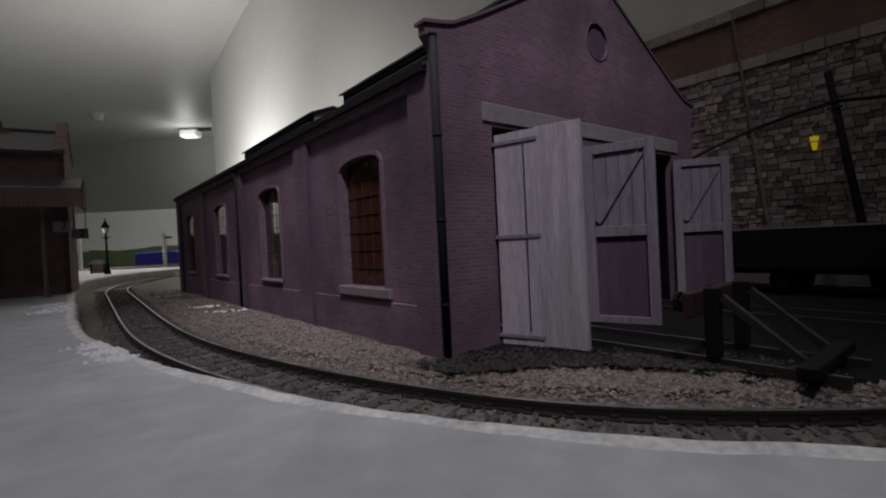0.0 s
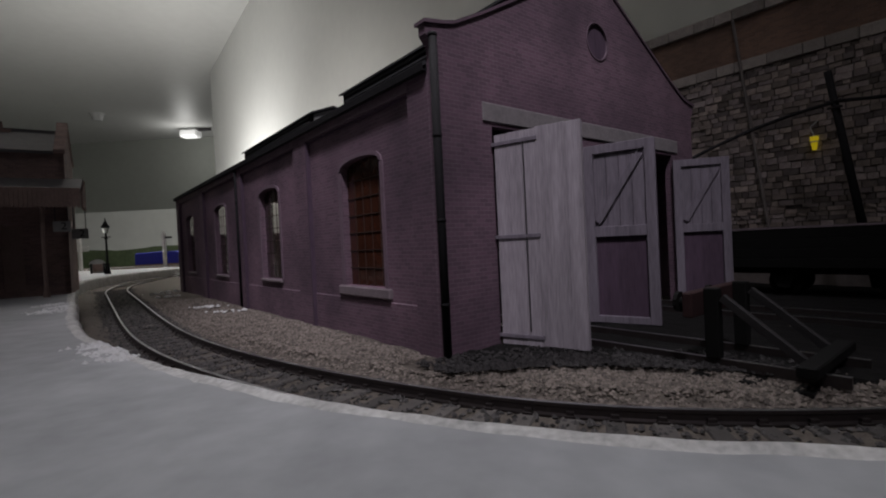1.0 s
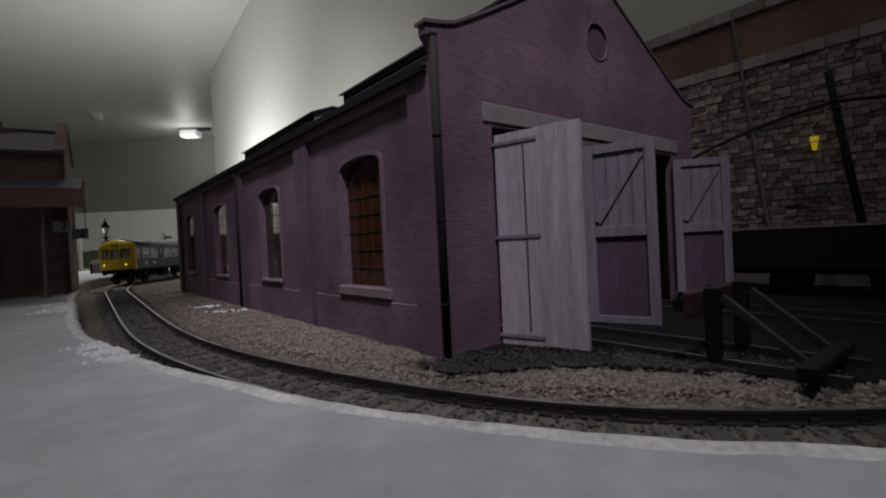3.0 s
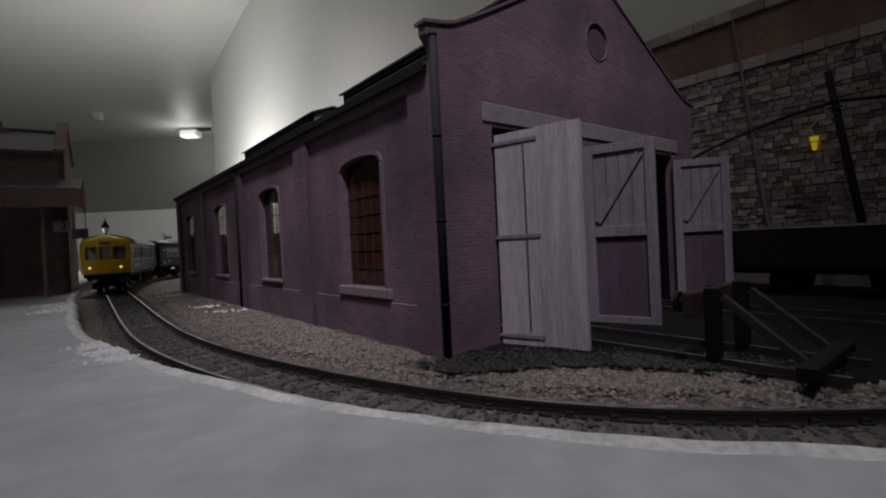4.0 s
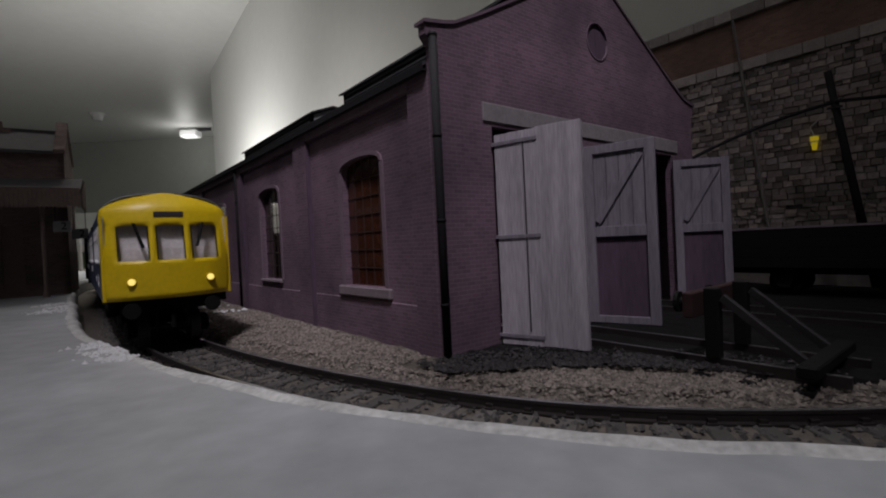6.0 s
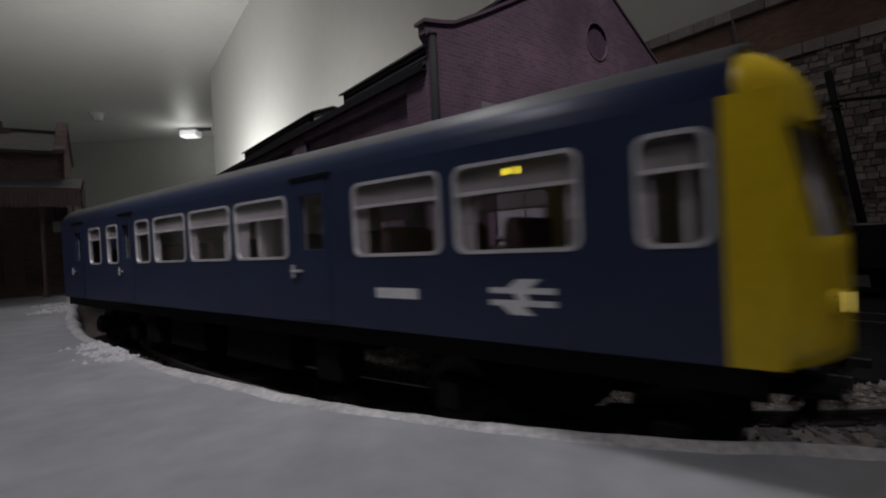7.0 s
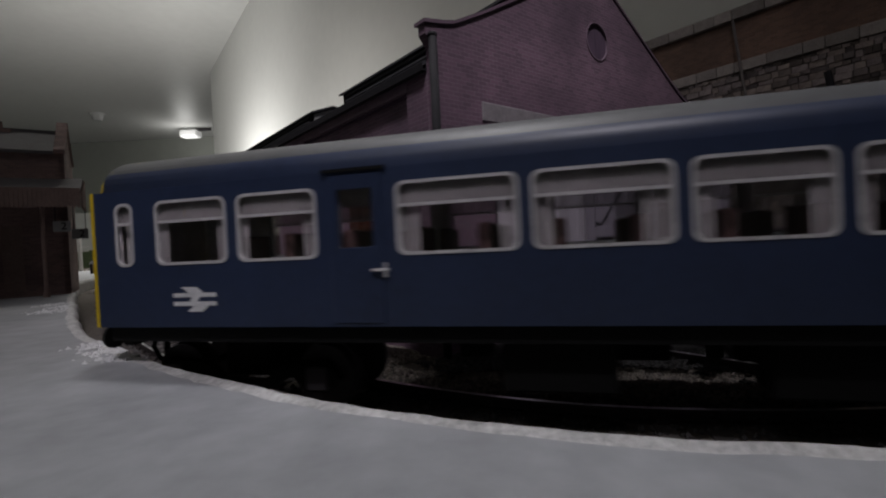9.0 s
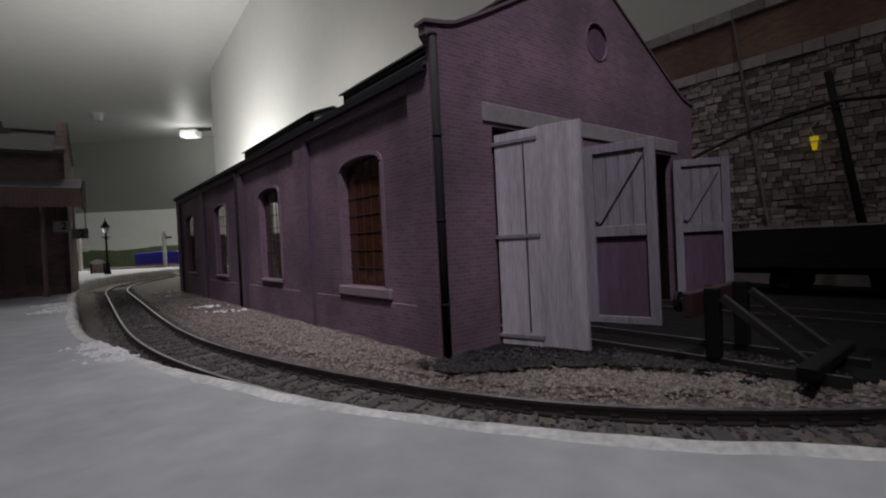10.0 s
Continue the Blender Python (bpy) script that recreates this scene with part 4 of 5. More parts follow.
for x in (-30, 34):
    bm = B()
    for y in (-8.5, 8.5):
        rod(bm, (x, y - 1, 5), (x, y + 1, 5), 5.4, 16)
    rod(bm, (x, -8.5, 5), (x, 8.5, 5), 0.8, 8)
    part("wheelset", bm, M_DARK, hoard)
fence = thing("low_wall", at(-700, 1010, -2), "low brown boarded wall behind the track", "wall")
bm = B()
box(bm, -60, 190, -2, 2, 0, 10)
part("boarding", bm, M_CANOPY, fence)
bm = B()
box(bm, -61, 191, -3, 3, 10, 12)
part("capping", bm, M_PALE, fence)
gantry = thing("white_crossing_gate", at(-905, 1180, -2), "faint white post and rail gate", "gate")
bm = B()
box(bm, -3, 3, -3, 3, 0, 108)
part("post", bm, M_PALE, gantry)
for z in (54, 64):
    bm = B()
    box(bm, -28, 22, -1, 1, z - 1.5, z + 1.5)
    part("bar", bm, M_PALE, gantry)
bm = B()
box(bm, -25, -21, -2, 2, 0, 64)
part("post", bm, M_PALE, gantry)
# pale paths of plaster beyond the track
for x0, y0, x1, y1, w_ in ((-900, 800, -420, 760, 34), (-760, 900, -430, 900, 40)):
    bm = B()
    pts_a, pts_b = [], []
    for t in np.linspace(0, 1, 30):
        j = noise.noise((t * 7, x0, 0)) * 12
        pts_a.append((x0 + (x1 - x0) * t, y0 + (y1 - y0) * t - w_ / 2 + j))
        pts_b.append((x0 + (x1 - x0) * t, y0 + (y1 - y0) * t + w_ / 2 + j))
    prism(bm, pts_a + pts_b[::-1], "z", -3, 1.2)
    solid("snow_path", bm, M_SNOW, "pale plaster path beyond the track", "path", kind="structure")

# painted backscene board
board = thing("backscene", at(0, 1770), "painted backscene board with green hills", "backscene", kind="structure")
bm = B()
box(bm, -1700, -520, 0, 6, -8, 204)
part("sky_board", bm, M_SKYBOARD, board, "pale painted sky")
hill = [(-1700, -8)] + [(x, 46 + 15 * math.sin(x * 0.0042 + 0.6) + 6 * math.sin(x * 0.017) + 2 * noise.noise((x * 0.03, 0, 0)) + (x + 1400) * 0.022) for x in range(-1700, -300, 12)] + [(-300, -8)]
bm = B()
prism(bm, hill, "y", -0.8, -0.1)
part("hills", bm, M_HILL, board, "painted green hills")

# ---- room fittings ----
det = thing("smoke_detector", at(-3040, 4260, 1330), "small round smoke detector on the ceiling", "smoke detector")
bm = B()
rod(bm, (0, 0, -8), (0, 0, 0), 62, 20)
part("base", bm, M_PALE, det)
bm = B()
rod(bm, (0, 0, -60), (0, 0, -8), 36, 20, 50)
part("cover", bm, M_PALE, det)
fix = thing("ceiling_spotlight", at(-2545, 4900, 1330), "white ceiling light fitting on a short arm", "ceiling light")
bm = B()
box(bm, -90, 90, -60, 60, -95, -25)
part("housing", bm, M_LITWHITE, fix, "glowing white lamp housing", bevel=12)
bm = B()
box(bm, 60, 210, -14, 14, -32, -8)
part("arm", bm, M_IRON, fix)
bm = B()
rod(bm, (0, 0, -26), (0, 0, 0), 20, 12)
part("mount", bm, M_PALE, fix)

# ---- railcars ----
CL, HW = 229.0, 18.5
ZB, ZS, ZT, ZC, ZR = 17.2, 29.1, 41.0, 43.6, 51.7
HALF = CL / 2


def half_width(z):
    if z <= ZC:
        return HW - 0.5 * ((ZB + 6 - z) / 6 if z < ZB + 6 else 0)
    return HW * max(0.0, 1 - ((z - ZC) / (ZR - ZC + 0.02)) ** 2.35) ** (1 / 2.35)


def cab_x(y, z):
    """The rounded, raked cab front."""
    return HALF - 6.0 * (abs(y) / HW) ** 2.6 - (0.2 * (z - 31) if z > 31 else 0) - (0.26 * max(0, z - 46) ** 1.5 if z > 46 else 0)


def cab_front(car):
    ys = [-17, -16, -14.6, -13.2, -11.5, -9.5, -7.4, -5.5, -4.6, -3.7, -1.8, 1.8, 3.7, 4.6, 5.5, 7.4, 9.5, 11.5, 13.2, 14.6, 16, 17]
    ys = [y * HW / 17 for y in ys]
    zs = [ZB, 19, 22, 25, 28, ZS + 0.4, 33, 37, 40.6, 42.2, 43.6, 44.9, 46.2, 47.6, 48.9, 50.1, 51.1, 51.6]
    wins = [(a_ * HW / 17, b_ * HW / 17) for a_, b_ in ((-13.2, -5.5), (-3.7, 3.7), (5.5, 13.2))]
    bm = B()
    V = {}
    for depth in (0, 1):
        for i, y in enumerate(ys):
            for j, z in enumerate(zs):
                yy = y * half_width(z) / HW
                V[i, j, depth] = bm.verts.new([c * MM for c in (cab_x(y, z) - depth * 0.9, yy * (1 - 0.03 * depth), z)])

    def full(i, j):
        if not (0 <= i < len(ys) - 1 and 0 <= j < len(zs) - 1):
            return False
        y, z = (ys[i] + ys[i + 1]) / 2, (zs[j] + zs[j + 1]) / 2
        return not (ZS + 0.4 < z < 40.6 and any(a_ < y < b_ for a_, b_ in wins))

    for i in range(len(ys) - 1):
        for j in range(len(zs) - 1):
            if not full(i, j):
                continue
            for depth in (0, 1):
                bm.faces.new([V[i, j, depth], V[i + 1, j, depth], V[i + 1, j + 1, depth], V[i, j + 1, depth]])
            for di, dj, p, q in ((-1, 0, (i, j), (i, j + 1)), (1, 0, (i + 1, j), (i + 1, j + 1)), (0, -1, (i, j), (i + 1, j)), (0, 1, (i, j + 1), (i + 1, j + 1))):
                if not full(i + di, j + dj):
                    bm.faces.new([V[(*p, 0)], V[(*q, 0)], V[(*q, 1)], V[(*p, 1)]])
    front = part("cab_front", bm, M_YELLOW, car, "warning yellow cab front", smooth=True)
    for a_, b_ in wins:
        bm = B()
        g = [[bm.verts.new([c * MM for c in (cab_x(y, z) - 0.5, y * half_width(z) / HW, z)]) for y in np.linspace(a_, b_, 5)] for z in (ZS + 0.4, 33, 37, 40.6)]
        for r, q in zip(g, g[1:]):
            for i in range(4):
                bm.faces.new((r[i], r[i + 1], q[i + 1], q[i]))
        pane = bm
        # Made-up pale panel behind the glass, so that the windscreen looks light.
        bm = B()
        g = [[bm.verts.new([c * MM for c in (cab_x(y, z) - 3.2, y * half_width(z) / HW, z)]) for y in np.linspace(a_, b_, 5)] for z in (ZS - 1, 33, 37, 42)]
        for r, q in zip(g, g[1:]):
            for i in range(4):
                bm.faces.new((r[i], r[i + 1], q[i + 1], q[i]))
        part("screen_backing", bm, M_INSIDE, front, "pale panel added behind the windscreen to lighten it")
        bm = pane
        part("windscreen", bm, M_GLASS, front, smooth=True).visible_shadow = False
        for y in (a_ + 0.2, b_ - 0.2):
            bm = B()
            beam(bm, (cab_x(y, ZS + 0.6) + 0.1, y, ZS + 0.6), (cab_x(y, 40.4) + 0.1, y, 40.4), 0.35, 0.35)
            part("screen_seal", bm, M_DARK, front)
    for y, lean in ((-9.8, 2.2), (9.8, -2.2)):
        bm = B()
        beam(bm, (cab_x(y, 41.4) + 0.5, y, 41.4), (cab_x(y + lean, 33.5) + 0.4, y + lean, 33.5), 1.0, 0.4)
        part("wiper", bm, M_DARK, front)
    bm = B()
    box(bm, cab_x(0, 44.2) - 0.8, cab_x(0, 44.2) + 0.35, -4.2, 4.2, 43.3, 45.1)
    part("destination_box", bm, M_IRON, front, "dark destination blind box", bevel=0.15)
    return front


def fillets(bm, a_, b_, z0, z1, r, lo, hi):
    """Rounds off the four corners of an opening."""
    for x, z, sx, sz in ((a_, z0, 1, 1), (b_, z0, -1, 1), (b_, z1, -1, -1), (a_, z1, 1, -1)):
        arc_ = [(x + sx * r * (1 - math.sin(t)), z + sz * r * (1 - math.cos(t))) for t in np.linspace(0, math.pi / 2, 5)]
        prism(bm, [(x, z)] + arc_, "y", lo, hi)


def rounded(a_, b_, z0, z1, r):
    pts = []
    for x, z, t0 in ((b_ - r, z0 + r, -90), (b_ - r, z1 - r, 0), (a_ + r, z1 - r, 90), (a_ + r, z0 + r, 180)):
        pts += [(x + r * math.cos(radians(t0 + k * 22.5)), z + r * math.sin(radians(t0 + k * 22.5))) for k in range(5)]
    return pts


def rounded_ring(bm, a_, b_, z0, z1, r, t_, lo, hi):
    """A window frame with rounded corners, t_ wide."""
    loops = [[bm.verts.new((x * MM, y * MM, z * MM)) for x, z in rounded(a_ + o, b_ - o, z0 + o, z1 - o, r - o * 0.6)] for o, y in ((0, lo), (0, hi), (t_, hi), (t_, lo))]
    n_ = len(loops[0])
    for p, q in zip(loops, loops[1:] + loops[:1]):
        for i in range(n_):
            bm.faces.new((p[i], p[(i + 1) % n_], q[(i + 1) % n_], q[i]))


def side_holes(wins, doors):
    return [(a_, b_, ZS, ZT) for a_, b_ in wins] + [(a_ + 1.6, b_ - 1.6, ZS + 1.5, ZT - 0.6) for a_, b_ in doors]


def railcar(wins, doors, small, marks, label, lights, light_label, wrap, lamps=()):
    """wins, doors: spans from the cab's nose backwards; wrap: how far the yellow goes round on to the side."""
    car = thing("railcar", Matrix(), label, "train", "railcars of the train")
    flip = lambda spans: [(HALF - b_ + 0.25, HALF - a_ - 0.25) for a_, b_ in spans]
    wins, doors, small = flip(wins), flip(doors), flip(small)
    CAB = HALF - 5.9
    for sgn in (-1, 1):
        bm = B()
        lo, hi = sorted((sgn * HW, sgn * (HW - 0.9)))
        pierced(bm, -HALF + 1.5, CAB - wrap - 0.02, ZB, ZC, side_holes(wins + small, doors), "y", lo, hi)
        for a_, b_ in wins + small:
            fillets(bm, a_, b_, ZS, ZT, 1.5, lo, hi)
        side = part("body_side", bm, M_BLUE, car, "rail blue body side")
        bm = B()
        box(bm, CAB - wrap, CAB + 0.2, lo, hi, ZB, ZC)
        part("cab_side", bm, M_YELLOW, car, "yellow wrapped cab edge")
        bm = B()
        lo, hi = sorted((sgn * (HW - 0.95), sgn * (HW - 1.2)))
        pierced(bm, -HALF + 2, CAB, ZB + 1.5, ZC, side_holes(wins + small, doors), "y", lo, hi)
        part("lining", bm, M_INSIDE, car, "pale inner lining")
        bm = B()
        n_ = 5
        pts = [(sgn * (HW - 1.6 + 1.6 * math.cos(t)), -HALF + 1.6 - 1.6 * math.sin(t)) for t in np.linspace(0, math.pi / 2, n_)]
        for (y0, x0), (y1, x1) in zip(pts, pts[1:]):
            prism(bm, [(x0, y0), (x1, y1), (x1 + 0.3, y1 - sgn * 0.3), (x0 + 0.3, y0 - sgn * 0.3)], "z", ZB, ZC)
        bmesh.ops.remove_doubles(bm, verts=bm.verts, dist=1e-6)
        part("corner_panel", bm, M_BLUE, car)
        for a_, b_ in wins + small:
            lo, hi = sorted((sgn * (HW - 0.35), sgn * (HW + 0.15)))
            bm = B()
            rounded_ring(bm, a_ - 0.15, b_ + 0.15, ZS - 0.15, ZT + 0.15, 1.6, 0.52, lo, hi)
            box(bm, a_ + 0.55, b_ - 0.55, lo * 0.999, hi * 0.999, ZT - 4.1, ZT - 3.6)
            part("window_frame", bm, M_FRAME, side, "bright silver window frame")
            bm = B()
            lo, hi = sorted((sgn * (HW - 0.5), sgn * (HW - 0.3)))
            box(bm, a_, b_, lo, hi, ZS, ZT)
            part("pane", bm, M_GLASS, side).visible_shadow = False
        for a_, b_ in wins + small:
            bm = B()
            lo, hi = sorted((sgn * (HW - 0.62), sgn * (HW - 0.78)))
            left, right = rng.uniform(0.09, 0.22, 2) * (b_ - a_)
            for x in np.arange(a_ + 0.3, b_ - 0.5, 0.72):
                hung = x < a_ + left or x > b_ - right
                box(bm, x, x + 0.4 + rng.uniform(-0.08, 0.08), lo, hi, ZS - 0.2 if hung else ZT - 4.1, ZT + 0.3)
            part("curtain", bm, M_CURTAIN, side, "pale pleated net curtain inside the window")
        for a_, b_ in doors:
            bm = B()
            lo, hi = sorted((sgn * (HW - 0.1), sgn * (HW + 0.22)))
            pierced(bm, a_, b_, ZB + 0.6, ZC - 0.6, [(a_ + 1.6, b_ - 1.6, ZS + 1.5, ZT - 0.6)], "y", lo, hi)
            door = part("door", bm, M_BLUE, side, bevel=0.12)
            bm = B()
            lo, hi = sorted((sgn * (HW - 0.5), sgn * (HW - 0.3)))
            box(bm, a_ + 1.6, b_ - 1.6, lo, hi, ZS + 1.5, ZT - 0.6)
            part("door_pane", bm, M_GLASS, side).visible_shadow = False
            bm = B()
            y = sgn * (HW + 0.7)
            rod(bm, (a_ - 1.2, y, ZS - 2.4), (a_ + 1.8, y, ZS - 2.4), 0.28, 6)
            rod(bm, (a_ - 0.6, y, ZS - 1.2), (a_ - 0.6, y, ZS - 3.6), 0.28, 6)
            part("door_handle", bm, M_FRAME, side, "bright metal door handle")
            bm = B()
            lo, hi = sorted((sgn * HW, sgn * (HW + 0.5)))
            box(bm, a_ - 1, b_ + 1, lo, hi, ZC - 0.2, ZC + 0.35)
            part("rain_strip", bm, M_DARK, side)
        for kind, x, z in marks:
            x = HALF - x
            lo, hi = sorted((sgn * (HW - 0.05), sgn * (HW + 0.1)))
            if kind == "bar":
                bm = B()
                half_bar = 4.4 if x > 0 else 2.9
                box(bm, x - half_bar, x + half_bar, lo, hi, z - 0.8, z + 0.8)
                part("number_bar", bm, M_WHITEPAINT, side, "plain white marking bar")
            elif kind == "emblem":
                bm = B()
                for dz in (-0.8, 0.8):
                    box(bm, x - 4.7, x + 4.7, lo, hi, z + dz - 0.38, z + dz + 0.38)
                prism(bm, [(x - 2.0, z + 1.2), (x + 1.3, z + 1.2), (x + 2.8, z + 2.3), (x - 0.5, z + 2.3)], "y", lo, hi)
                prism(bm, [(x - 1.6, z - 2.3), (x + 1.7, z - 2.3), (x + 0.2, z - 1.2), (x - 3.1, z - 1.2)], "y", lo, hi)
                prism(bm, [(x - 0.6, z - 0.41), (x + 1.1, z - 0.41), (x + 0.6, z + 0.41), (x - 1.1, z + 0.41)], "y", lo, hi)
                part("emblem", bm, M_WHITEPAINT, side, "plain white shape on the side")
            else:
                bm = B()
                box(bm, x - 1.3, x + 1.3, lo, hi, z - 1.4, z + 1.4)
                part("notice", bm, M_WHITEPAINT, side, "small white notice panel")
    # roof
    prof = [(HW * math.copysign(abs(math.cos(t)) ** 0.851, math.cos(t)), ZC + (ZR - ZC) * math.sin(t) ** 0.851) for t in np.linspace(0, 3.14159, 25)]
    inner = [(y * 0.95, ZC + (z - ZC) * 0.9) for y, z in prof]
    bm = B()
    xs = [-HALF + 1.2, -60, 0, 60]
    rows_o, rows_i = [], []
    for k in range(5):
        rows_o.append([bm.verts.new([c * MM for c in (xs[k] if k < 4 else cab_x(y, z) - 0.4, y, z)]) for y, z in prof])
        rows_i.append([bm.verts.new([c * MM for c in (xs[k] if k < 4 else cab_x(y, z) - 1.4, y, z)]) for y, z in inner])
    for k in range(4):
        for i in range(24):
            f_ = bm.faces.new((rows_o[k][i], rows_o[k][i + 1], rows_o[k + 1][i + 1], rows_o[k + 1][i]))
            f_.material_index = 1 if (i < 3 or i > 20) else 0
            bm.faces.new((rows_i[k][i], rows_i[k][i + 1], rows_i[k + 1][i + 1], rows_i[k + 1][i])).material_index = 2
    for k in (0, 4):
        for i in range(24):
            bm.faces.new((rows_o[k][i], rows_o[k][i + 1], rows_i[k][i + 1], rows_i[k][i]))
    part("roof", bm, [M_ROOF, M_BLUE, M_INSIDE], car, "grey roof with blue cantrail", smooth=True)
    for x in range(-90, 90, 30):
        bm = B()
        rod(bm, (x, 0, ZR - 0.4), (x, 0, ZR + 1.0), 1.6, 10, 1.2)
        part("roof_vent", bm, M_ROOF, car)
    front = cab_front(car)
    for y in (-11.2, 11.2):
        bm = B()
        rod(bm, (cab_x(y, 23) - 0.6, y, 23), (cab_x(y, 23) + 0.7, y, 23), 1.35, 14)
        part("lamp_ring", bm, M_YELLOW, front)
        bm = B()
        rod(bm, (cab_x(y, 23) + 0.5, y, 23), (cab_x(y, 23) + 0.95, y, 23), 1.0, 14)
        part("marker_light", bm, lights, front, light_label)
    # inner end with its gangway
    bm = B()
    pierced(bm, -HW + 1.6, HW - 1.6, ZB, ZC + 0.2, [(-5, 5, ZB + 1, ZC - 1)], "x", -HALF, -HALF + 0.8)
    part("end_wall", bm, M_BLUE, car)
    bm = B()
    prism(bm, [(y * 0.985, z) for y, z in prof], "x", -HALF + 0.3, -HALF + 1.3)
    part("end_dome", bm, M_BLUE, car)
    bm = B()
    pierced(bm, -6.4, 6.4, ZB - 2, ZC + 0.6, [(-4.2, 4.2, ZB, ZC - 1.4)], "x", -HALF - 2.9, -HALF - 0.02)
    part("gangway", bm, M_DARK, car, "black corridor connection", bevel=0.3)
    # inside
    bm = B()
    box(bm, -HALF + 1, CAB, -HW + 1, HW - 1, ZB + 0.2, ZB + 1.4)
    part("saloon_floor", bm, M_SEAT, car)
    for x in np.arange(-90, 84, 12.0):
        for y in (-10.5, 9.5):
            bm = B()
            box(bm, x, x + 2.0, y - 5, y + 6, ZB + 1.4, ZS + 4.6)
            box(bm, x - 3.6, x - 0.02, y - 5, y + 6, ZB + 1.4, ZS - 4)
            part("seat", bm, M_SEAT, car, bevel=0.4)
    for x in (CAB - 8, 20, -50):
        bm = B()
        pierced(bm, -HW + 1.1, HW - 1.1, ZB + 1.4, ZC, [(-3.5, 3.5, ZB + 1.5, ZT)], "x", x, x + 0.8)
        part("partition", bm, M_INSIDE, car, "pale grey partition")
    for x in lamps:
        bm = B()
        rod(bm, (HALF - x, 0, ZT + 0.9), (HALF - x, 0, ZT + 1.9), 0.6, 10)
        part("saloon_lamp", bm, M_SALOON, car, "small lit yellow saloon lamp")
    # underneath
    bm = B()
    box(bm, -HALF + 2, HALF - 8, -HW + 1.2, HW - 1.2, ZB - 3, ZB - 0.05)
    part("underframe", bm, M_DARK, car)
    for x, l_, y in ((-22, 20, -11), (12, 26, -11), (-18, 16, 11), (20, 18, 11), (38, 7, -12), (-42, 8, -12)):
        bm = B()
        box(bm, x - l_ / 2, x + l_ / 2, y - 3.6, y + 3.6, 5.5, ZB - 3.02)
        part("equipment_box", bm, M_DARK, car, bevel=0.5)
    bm = B()
    box(bm, HALF - 9.5, HALF - 7, -14, 14, ZB - 4.5, ZB - 0.1)
    part("buffer_beam", bm, M_DARK, car)
    for y in (-11.5, 11.5):
        bm = B()
        rod(bm, (HALF - 7.2, y, ZB - 3.2), (HALF - 2.0, y, ZB - 3.2), 0.9, 8)
        rod(bm, (HALF - 2.0, y, ZB - 3.2), (HALF - 1.2, y, ZB - 3.2), 2.5, 14)
        part("buffer", bm, M_DARK, car)
    bm = B()
    rod(bm, (HALF - 7.2, 0, ZB - 3.5), (HALF - 3.5, 0, ZB - 5.5), 0.7, 8)
    rod(bm, (HALF - 3.5, -0.1, ZB - 5.3), (HALF - 3.8, 0, ZB - 10), 0.7, 8)
    part("coupling_hook", bm, M_DARK, car)
    for y in (-4.5, 4.5):
        bm = B()
        rod(bm, (HALF - 7.2, y, ZB - 2), (HALF - 4.5, y, ZB - 7), 0.5, 6)
        rod(bm, (HALF - 4.5, y, ZB - 6.9), (HALF - 6.5, y, ZB - 10), 0.5, 6)
        part("brake_hose", bm, M_DARK, car)
    bm = B()
    box(bm, -HALF - 3.0, -HALF + 2, -1.2, 1.2, 7.2, 9)
    part("coupling_bar", bm, M_DARK, car)
    sets = []
    for x in (-81, 81):
        bogie = new("bogie")
        bogie.parent = car
        bogie.matrix_basis = at(x, 0, 0)
        for y in (-11, 11):
            bm = B()
            prism(bm, [(-21, 6), (-18, 9.5), (-8, 8.6), (-5, 5.4), (5, 5.4), (8, 8.6), (18, 9.5), (21, 6), (18, 3.6), (14, 3.6), (11, 6.4), (6, 3.8), (-6, 3.8), (-11, 6.4), (-14, 3.6), (-18, 3.6)], "y", y - 1.1, y + 1.1)
            part("side_frame", bm, M_DARK, bogie)
            for dx in (-16.5, 16.5):
                bm = B()
                box(bm, dx - 2.2, dx + 2.2, y - 1.9, y + 1.9, 4, 8.4)
                part("axle_box", bm, M_IRON, bogie, bevel=0.4)
        bm = B()
        box(bm, -5, 5, -10, 10, 6, ZB - 3.05)
        part("bolster", bm, M_DARK, bogie)
        for dx in (-16.5, 16.5):
            bm = B()
            for y in (-8.2, 8.2):
                rod(bm, (0, y - 1.2, 0), (0, y + 1.2, 0), 6.0, 22)
                sg = 1 if y > 0 else -1
                rod(bm, (0, y - sg * 1.3, 0), (0, y - sg * 2.0, 0), 6.7, 22)
                for t in range(6):
                    rod(bm, (4 * math.cos(t * 1.0472), y + sg * 1.15, 4 * math.sin(t * 1.0472)), (4 * math.cos(t * 1.0472), y + sg * 1.35, 4 * math.sin(t * 1.0472)), 0.7, 6)
            rod(bm, (0, -10, 0), (0, 10, 0), 0.9, 8)
            ws = part("wheelset", bm, M_IRON, bogie, "dark steel wheels on an axle")
            ws.matrix_basis = at(dx, 0, 6.06)
            sets.append((ws, dx))
    return car, sets


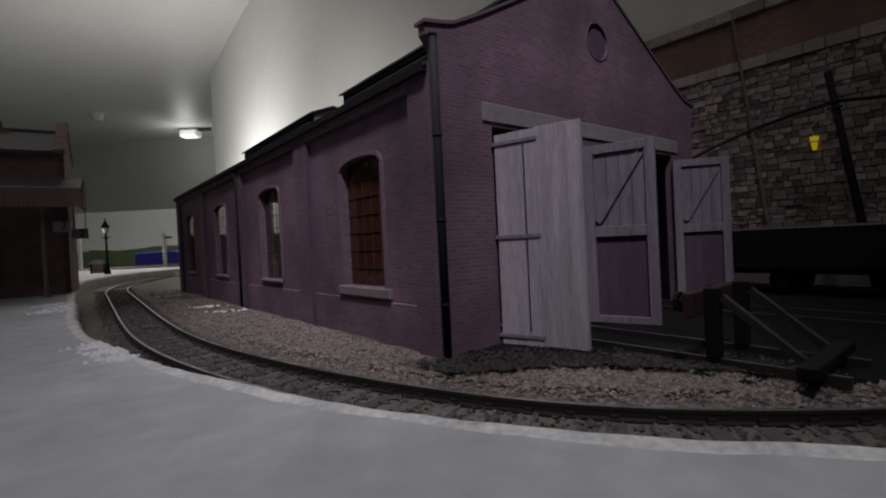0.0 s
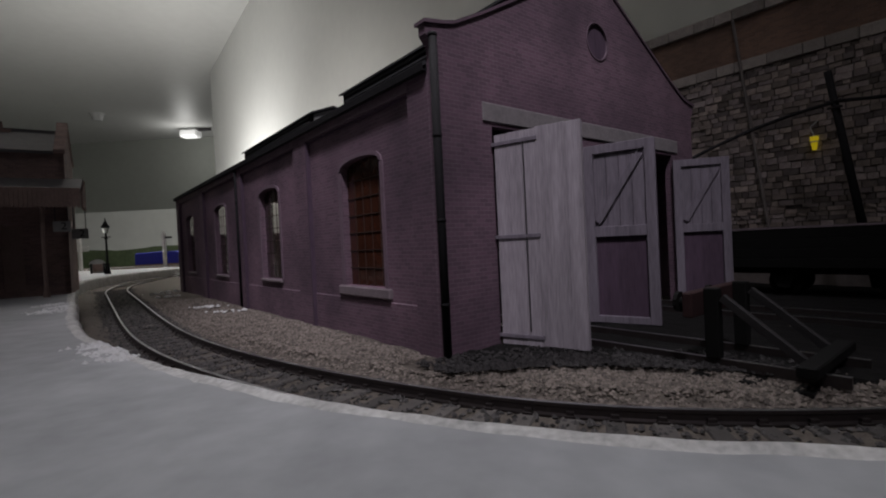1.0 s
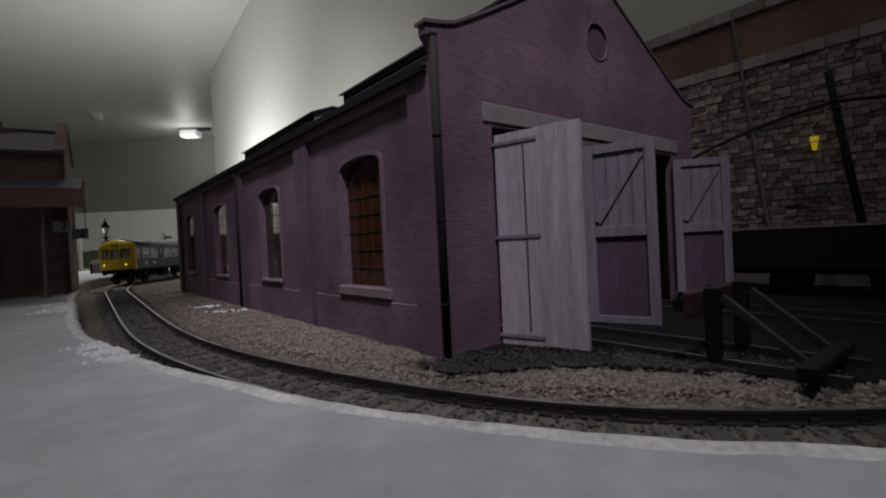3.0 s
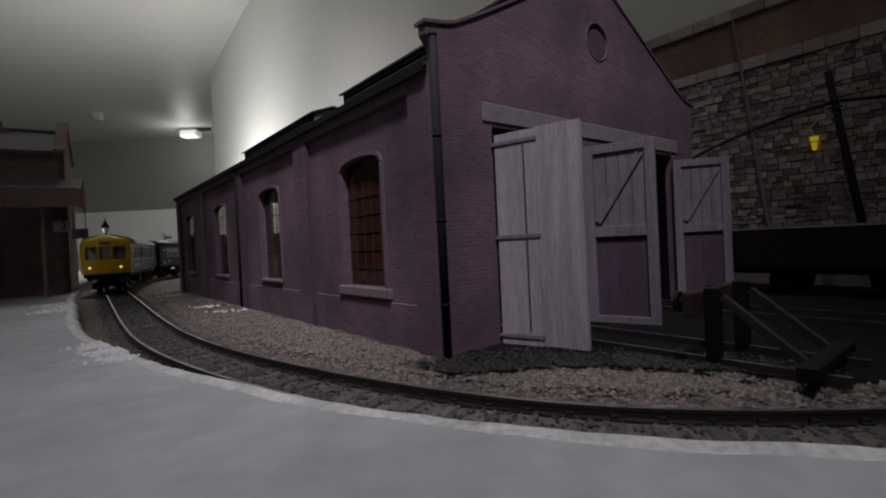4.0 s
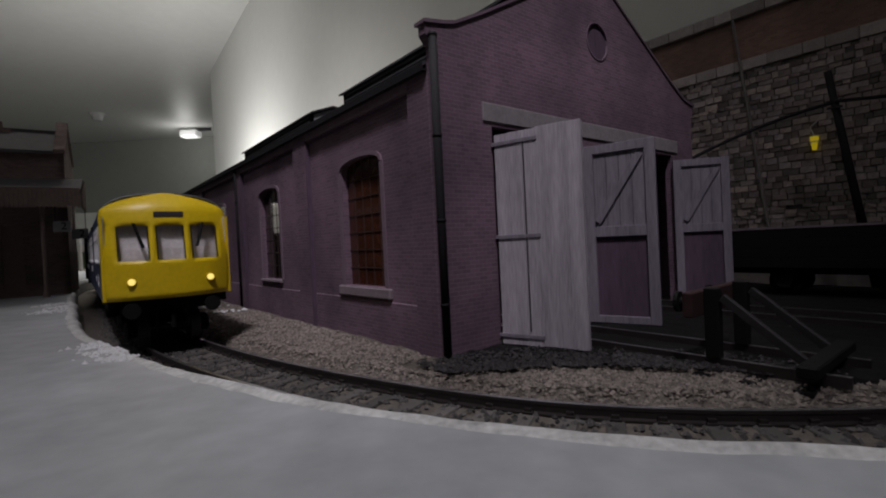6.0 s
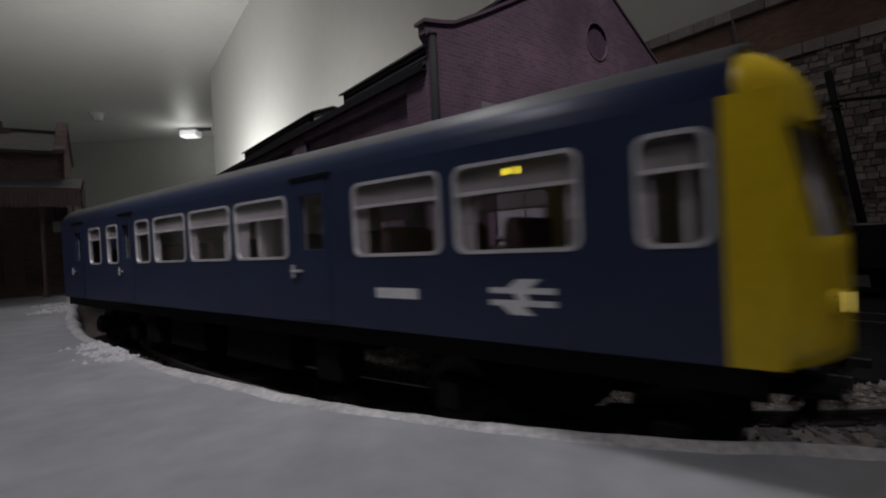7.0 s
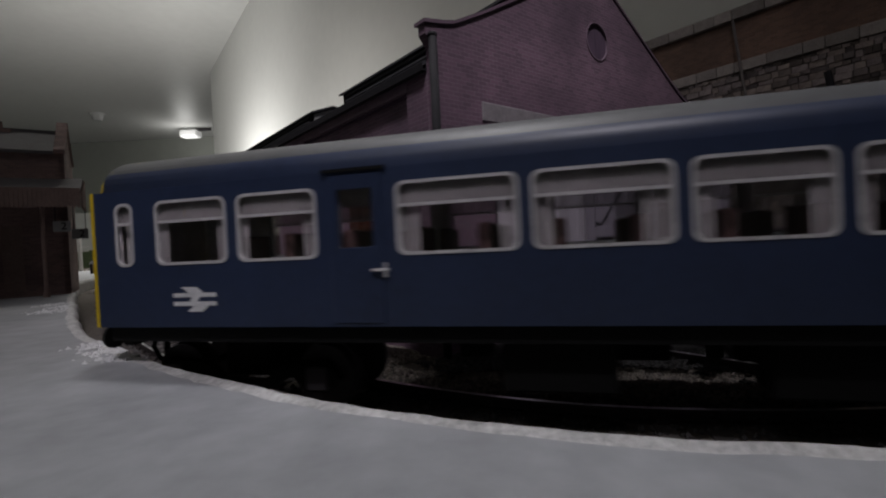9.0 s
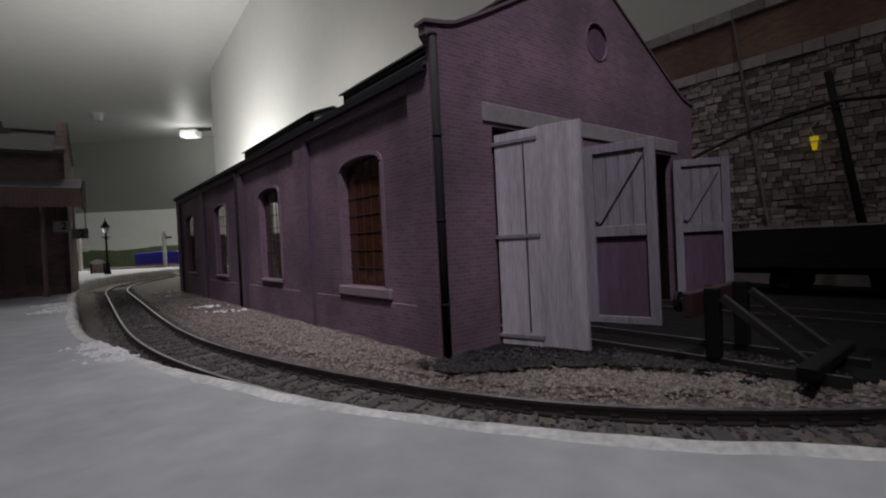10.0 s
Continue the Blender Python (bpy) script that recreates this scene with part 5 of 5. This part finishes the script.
LAMPS = (42.5, 44.8, 104.0, 106.2)
lead = railcar([(24.4, 42.8), (45, 63.8), (82.2, 101.6), (103.4, 123), (125, 144), (146.4, 156.6), (170.1, 179.8), (185.3, 197)], [(69.8, 79.8), (159, 168), (203, 213)],
               [(11, 18.5)], [("emblem", 32.7, 23.3), ("bar", 54.5, 23.2)], "blue diesel railcar with yellow cab front and lit headlights", M_HEADLIGHT, "lit yellow headlight", 4.3, LAMPS)
trail = railcar([(21, 37), (39, 55.2), (69.4, 89.7), (91.4, 111.9), (113.7, 131.6), (133.4, 144), (160.8, 182), (183.8, 202.4), (204.2, 213)], [(57.2, 67.2), (149.2, 158)],
                [(11.5, 16)], [("emblem", 29.2, 22.4), ("bar", 209, 23.0), ("notice", 219, 38.5), ("notice", 219, 21.5)], "blue diesel railcar with yellow tail end and unlit lamps", M_TAIL, "unlit amber lamp lens", 0.6)

# ---- stones of the retaining wall ----
rng2 = random.Random(11)
stone_shapes = []
for w_ in (3.2, 4.4, 5.6, 7.2):
    for h_ in (2.2, 2.8, 3.5):
        bm = B()
        box(bm, 0, 2.4, -w_ / 2 + 0.08, w_ / 2 - 0.08, -h_ / 2 + 0.07, h_ / 2 - 0.07)
        for v in bm.verts:
            if v.co.x < 0.001:
                v.co.y *= 0.93
                v.co.z *= 0.9
                v.co.x += rng2.uniform(-0.35, 0.35) * MM
        bmesh.ops.recalc_face_normals(bm, faces=bm.faces)
        me = bpy.data.meshes.new("stone")
        bm.to_mesh(me)
        bm.free()
        me.materials.append(M_STONE)
        brown = me.copy()
        brown.materials[0] = M_STONE_BROWN
        stone_shapes += [(w_, h_, me, False), (w_, h_, brown, True)]
z, near, rest = 24.0, [], []
while z < 116.5:
    h_ = min(rng2.choice((2.2, 2.8, 3.5)), 117 - z)
    if h_ < 1.6:
        break
    h_ = min((2.2, 2.8, 3.5), key=lambda c: abs(c - h_))
    y = -72.0 + rng2.uniform(-3, 0)
    while y < 66:
        w_ = rng2.choice((3.2, 4.4, 5.6, 7.2))
        me, tint = rng2.choice([s[2:] for s in stone_shapes if s[:2] == (w_, h_)])
        place = (rng2.uniform(-0.35, 0.4), y + w_ / 2, min(z + h_ / 2 + rng2.uniform(-0.3, 0.3), 117 - h_ / 2))
        (near if z > 50 and len(near) < 300 and -45 < y < 20 else rest).append((me, place, tint))
        y += w_
    z += h_
for me, (x, y, z_), tint in near:
    lay(rwall, pose(x * MM, y * MM, z_ * MM, rng2.uniform(-1.5, 1.5), 0, rng2.uniform(-1.5, 1.5)), "stone", me)
for brown, mat in ((False, M_STONES), (True, M_STONES_BROWN)):
    bm = B()
    for me, (x, y, z_), tint in rest:
        if tint != brown:
            continue
        b0 = len(bm.verts)
        bm.from_mesh(me)
        bm.verts.ensure_lookup_table()
        for v in bm.verts[b0:]:
            v.co += Vector((x, y, z_)) * MM
    tagged(part("stonework", bm, mat, rwall), kind="stuff")
y = -100.0
while y < 90:
    l_ = rng2.uniform(9, 16)
    for z0, z1, out in ((117.1, 122.9, -0.9), (146.3, 152.4, -1.4)):
        bm = B()
        box(bm, out + rng2.uniform(-0.2, 0.2), 24, y + 0.15, y + l_ - 0.15, z0, z1)
        part("coping_stone", bm, M_COPING, rwall, bevel=0.3)
    y += l_
# The leaning seam between wall panels, drawn as a thin proud rod.
bm = B()
rod(bm, (-0.9, -9.5, 24), (-1.0, 1.2, 117), 0.8, 8)
rod(bm, (-1.1, 1.2, 117), (-1.2, 4.5, 146), 0.8, 8)
part("wall_seam", bm, M_MORTAR, rwall, "thin dark leaning seam on the wall, built as a rod")

# ---- movement ----
# where the train's front stands along the line, by time
RUN_T = [0.0, 2.1, 2.7, 4.0, 4.5, 5.0, 5.5, 6.1, 6.8, 7.5, 8.0, 8.5, 9.0, 9.5, 10.0]
RUN_S = [775, 1083, 1167, 1341, 1424, 1509, 1590, 1691, 1807, 1921, 2004.5, 2088.5, 2172.5, 2255, 2338]


def front_s(t):
    k = np.linspace(-0.35, 0.35, 15)
    tt = np.clip(t + k, -1, 11)
    v = np.interp(tt, RUN_T, RUN_S)
    v += np.where(tt < 0, tt * 147.0, 0) + np.where(tt > 10, (tt - 10) * 166.0, 0)
    return float(v.mean())


def motions():
    for k, (car, sets) in enumerate((lead, trail)):
        rows = []
        for i in range(101):
            t = i / 10
            mid = front_s(t) - CL / 2 - k * (CL + 6)
            p, q = on_line(mid - 81), on_line(mid + 81)
            c = (p + q) * 0.325 + on_line(mid) * 0.35
            rows.append((t, at(c[0], c[1], 0, math.degrees(math.atan2(q[1] - p[1], q[0] - p[0])) + 180 * k)))
        walk(car, rows)
        for ws, dx in sets:
            turn = []
            for i in range(201):
                t = i / 20
                turn.append((t, pose(dx * MM, 0, 6.06 * MM, 0, (1 if k == 0 else -1) * math.degrees(front_s(t) / 6.0) % 360, 0)))
            walk(ws, turn)


motions()
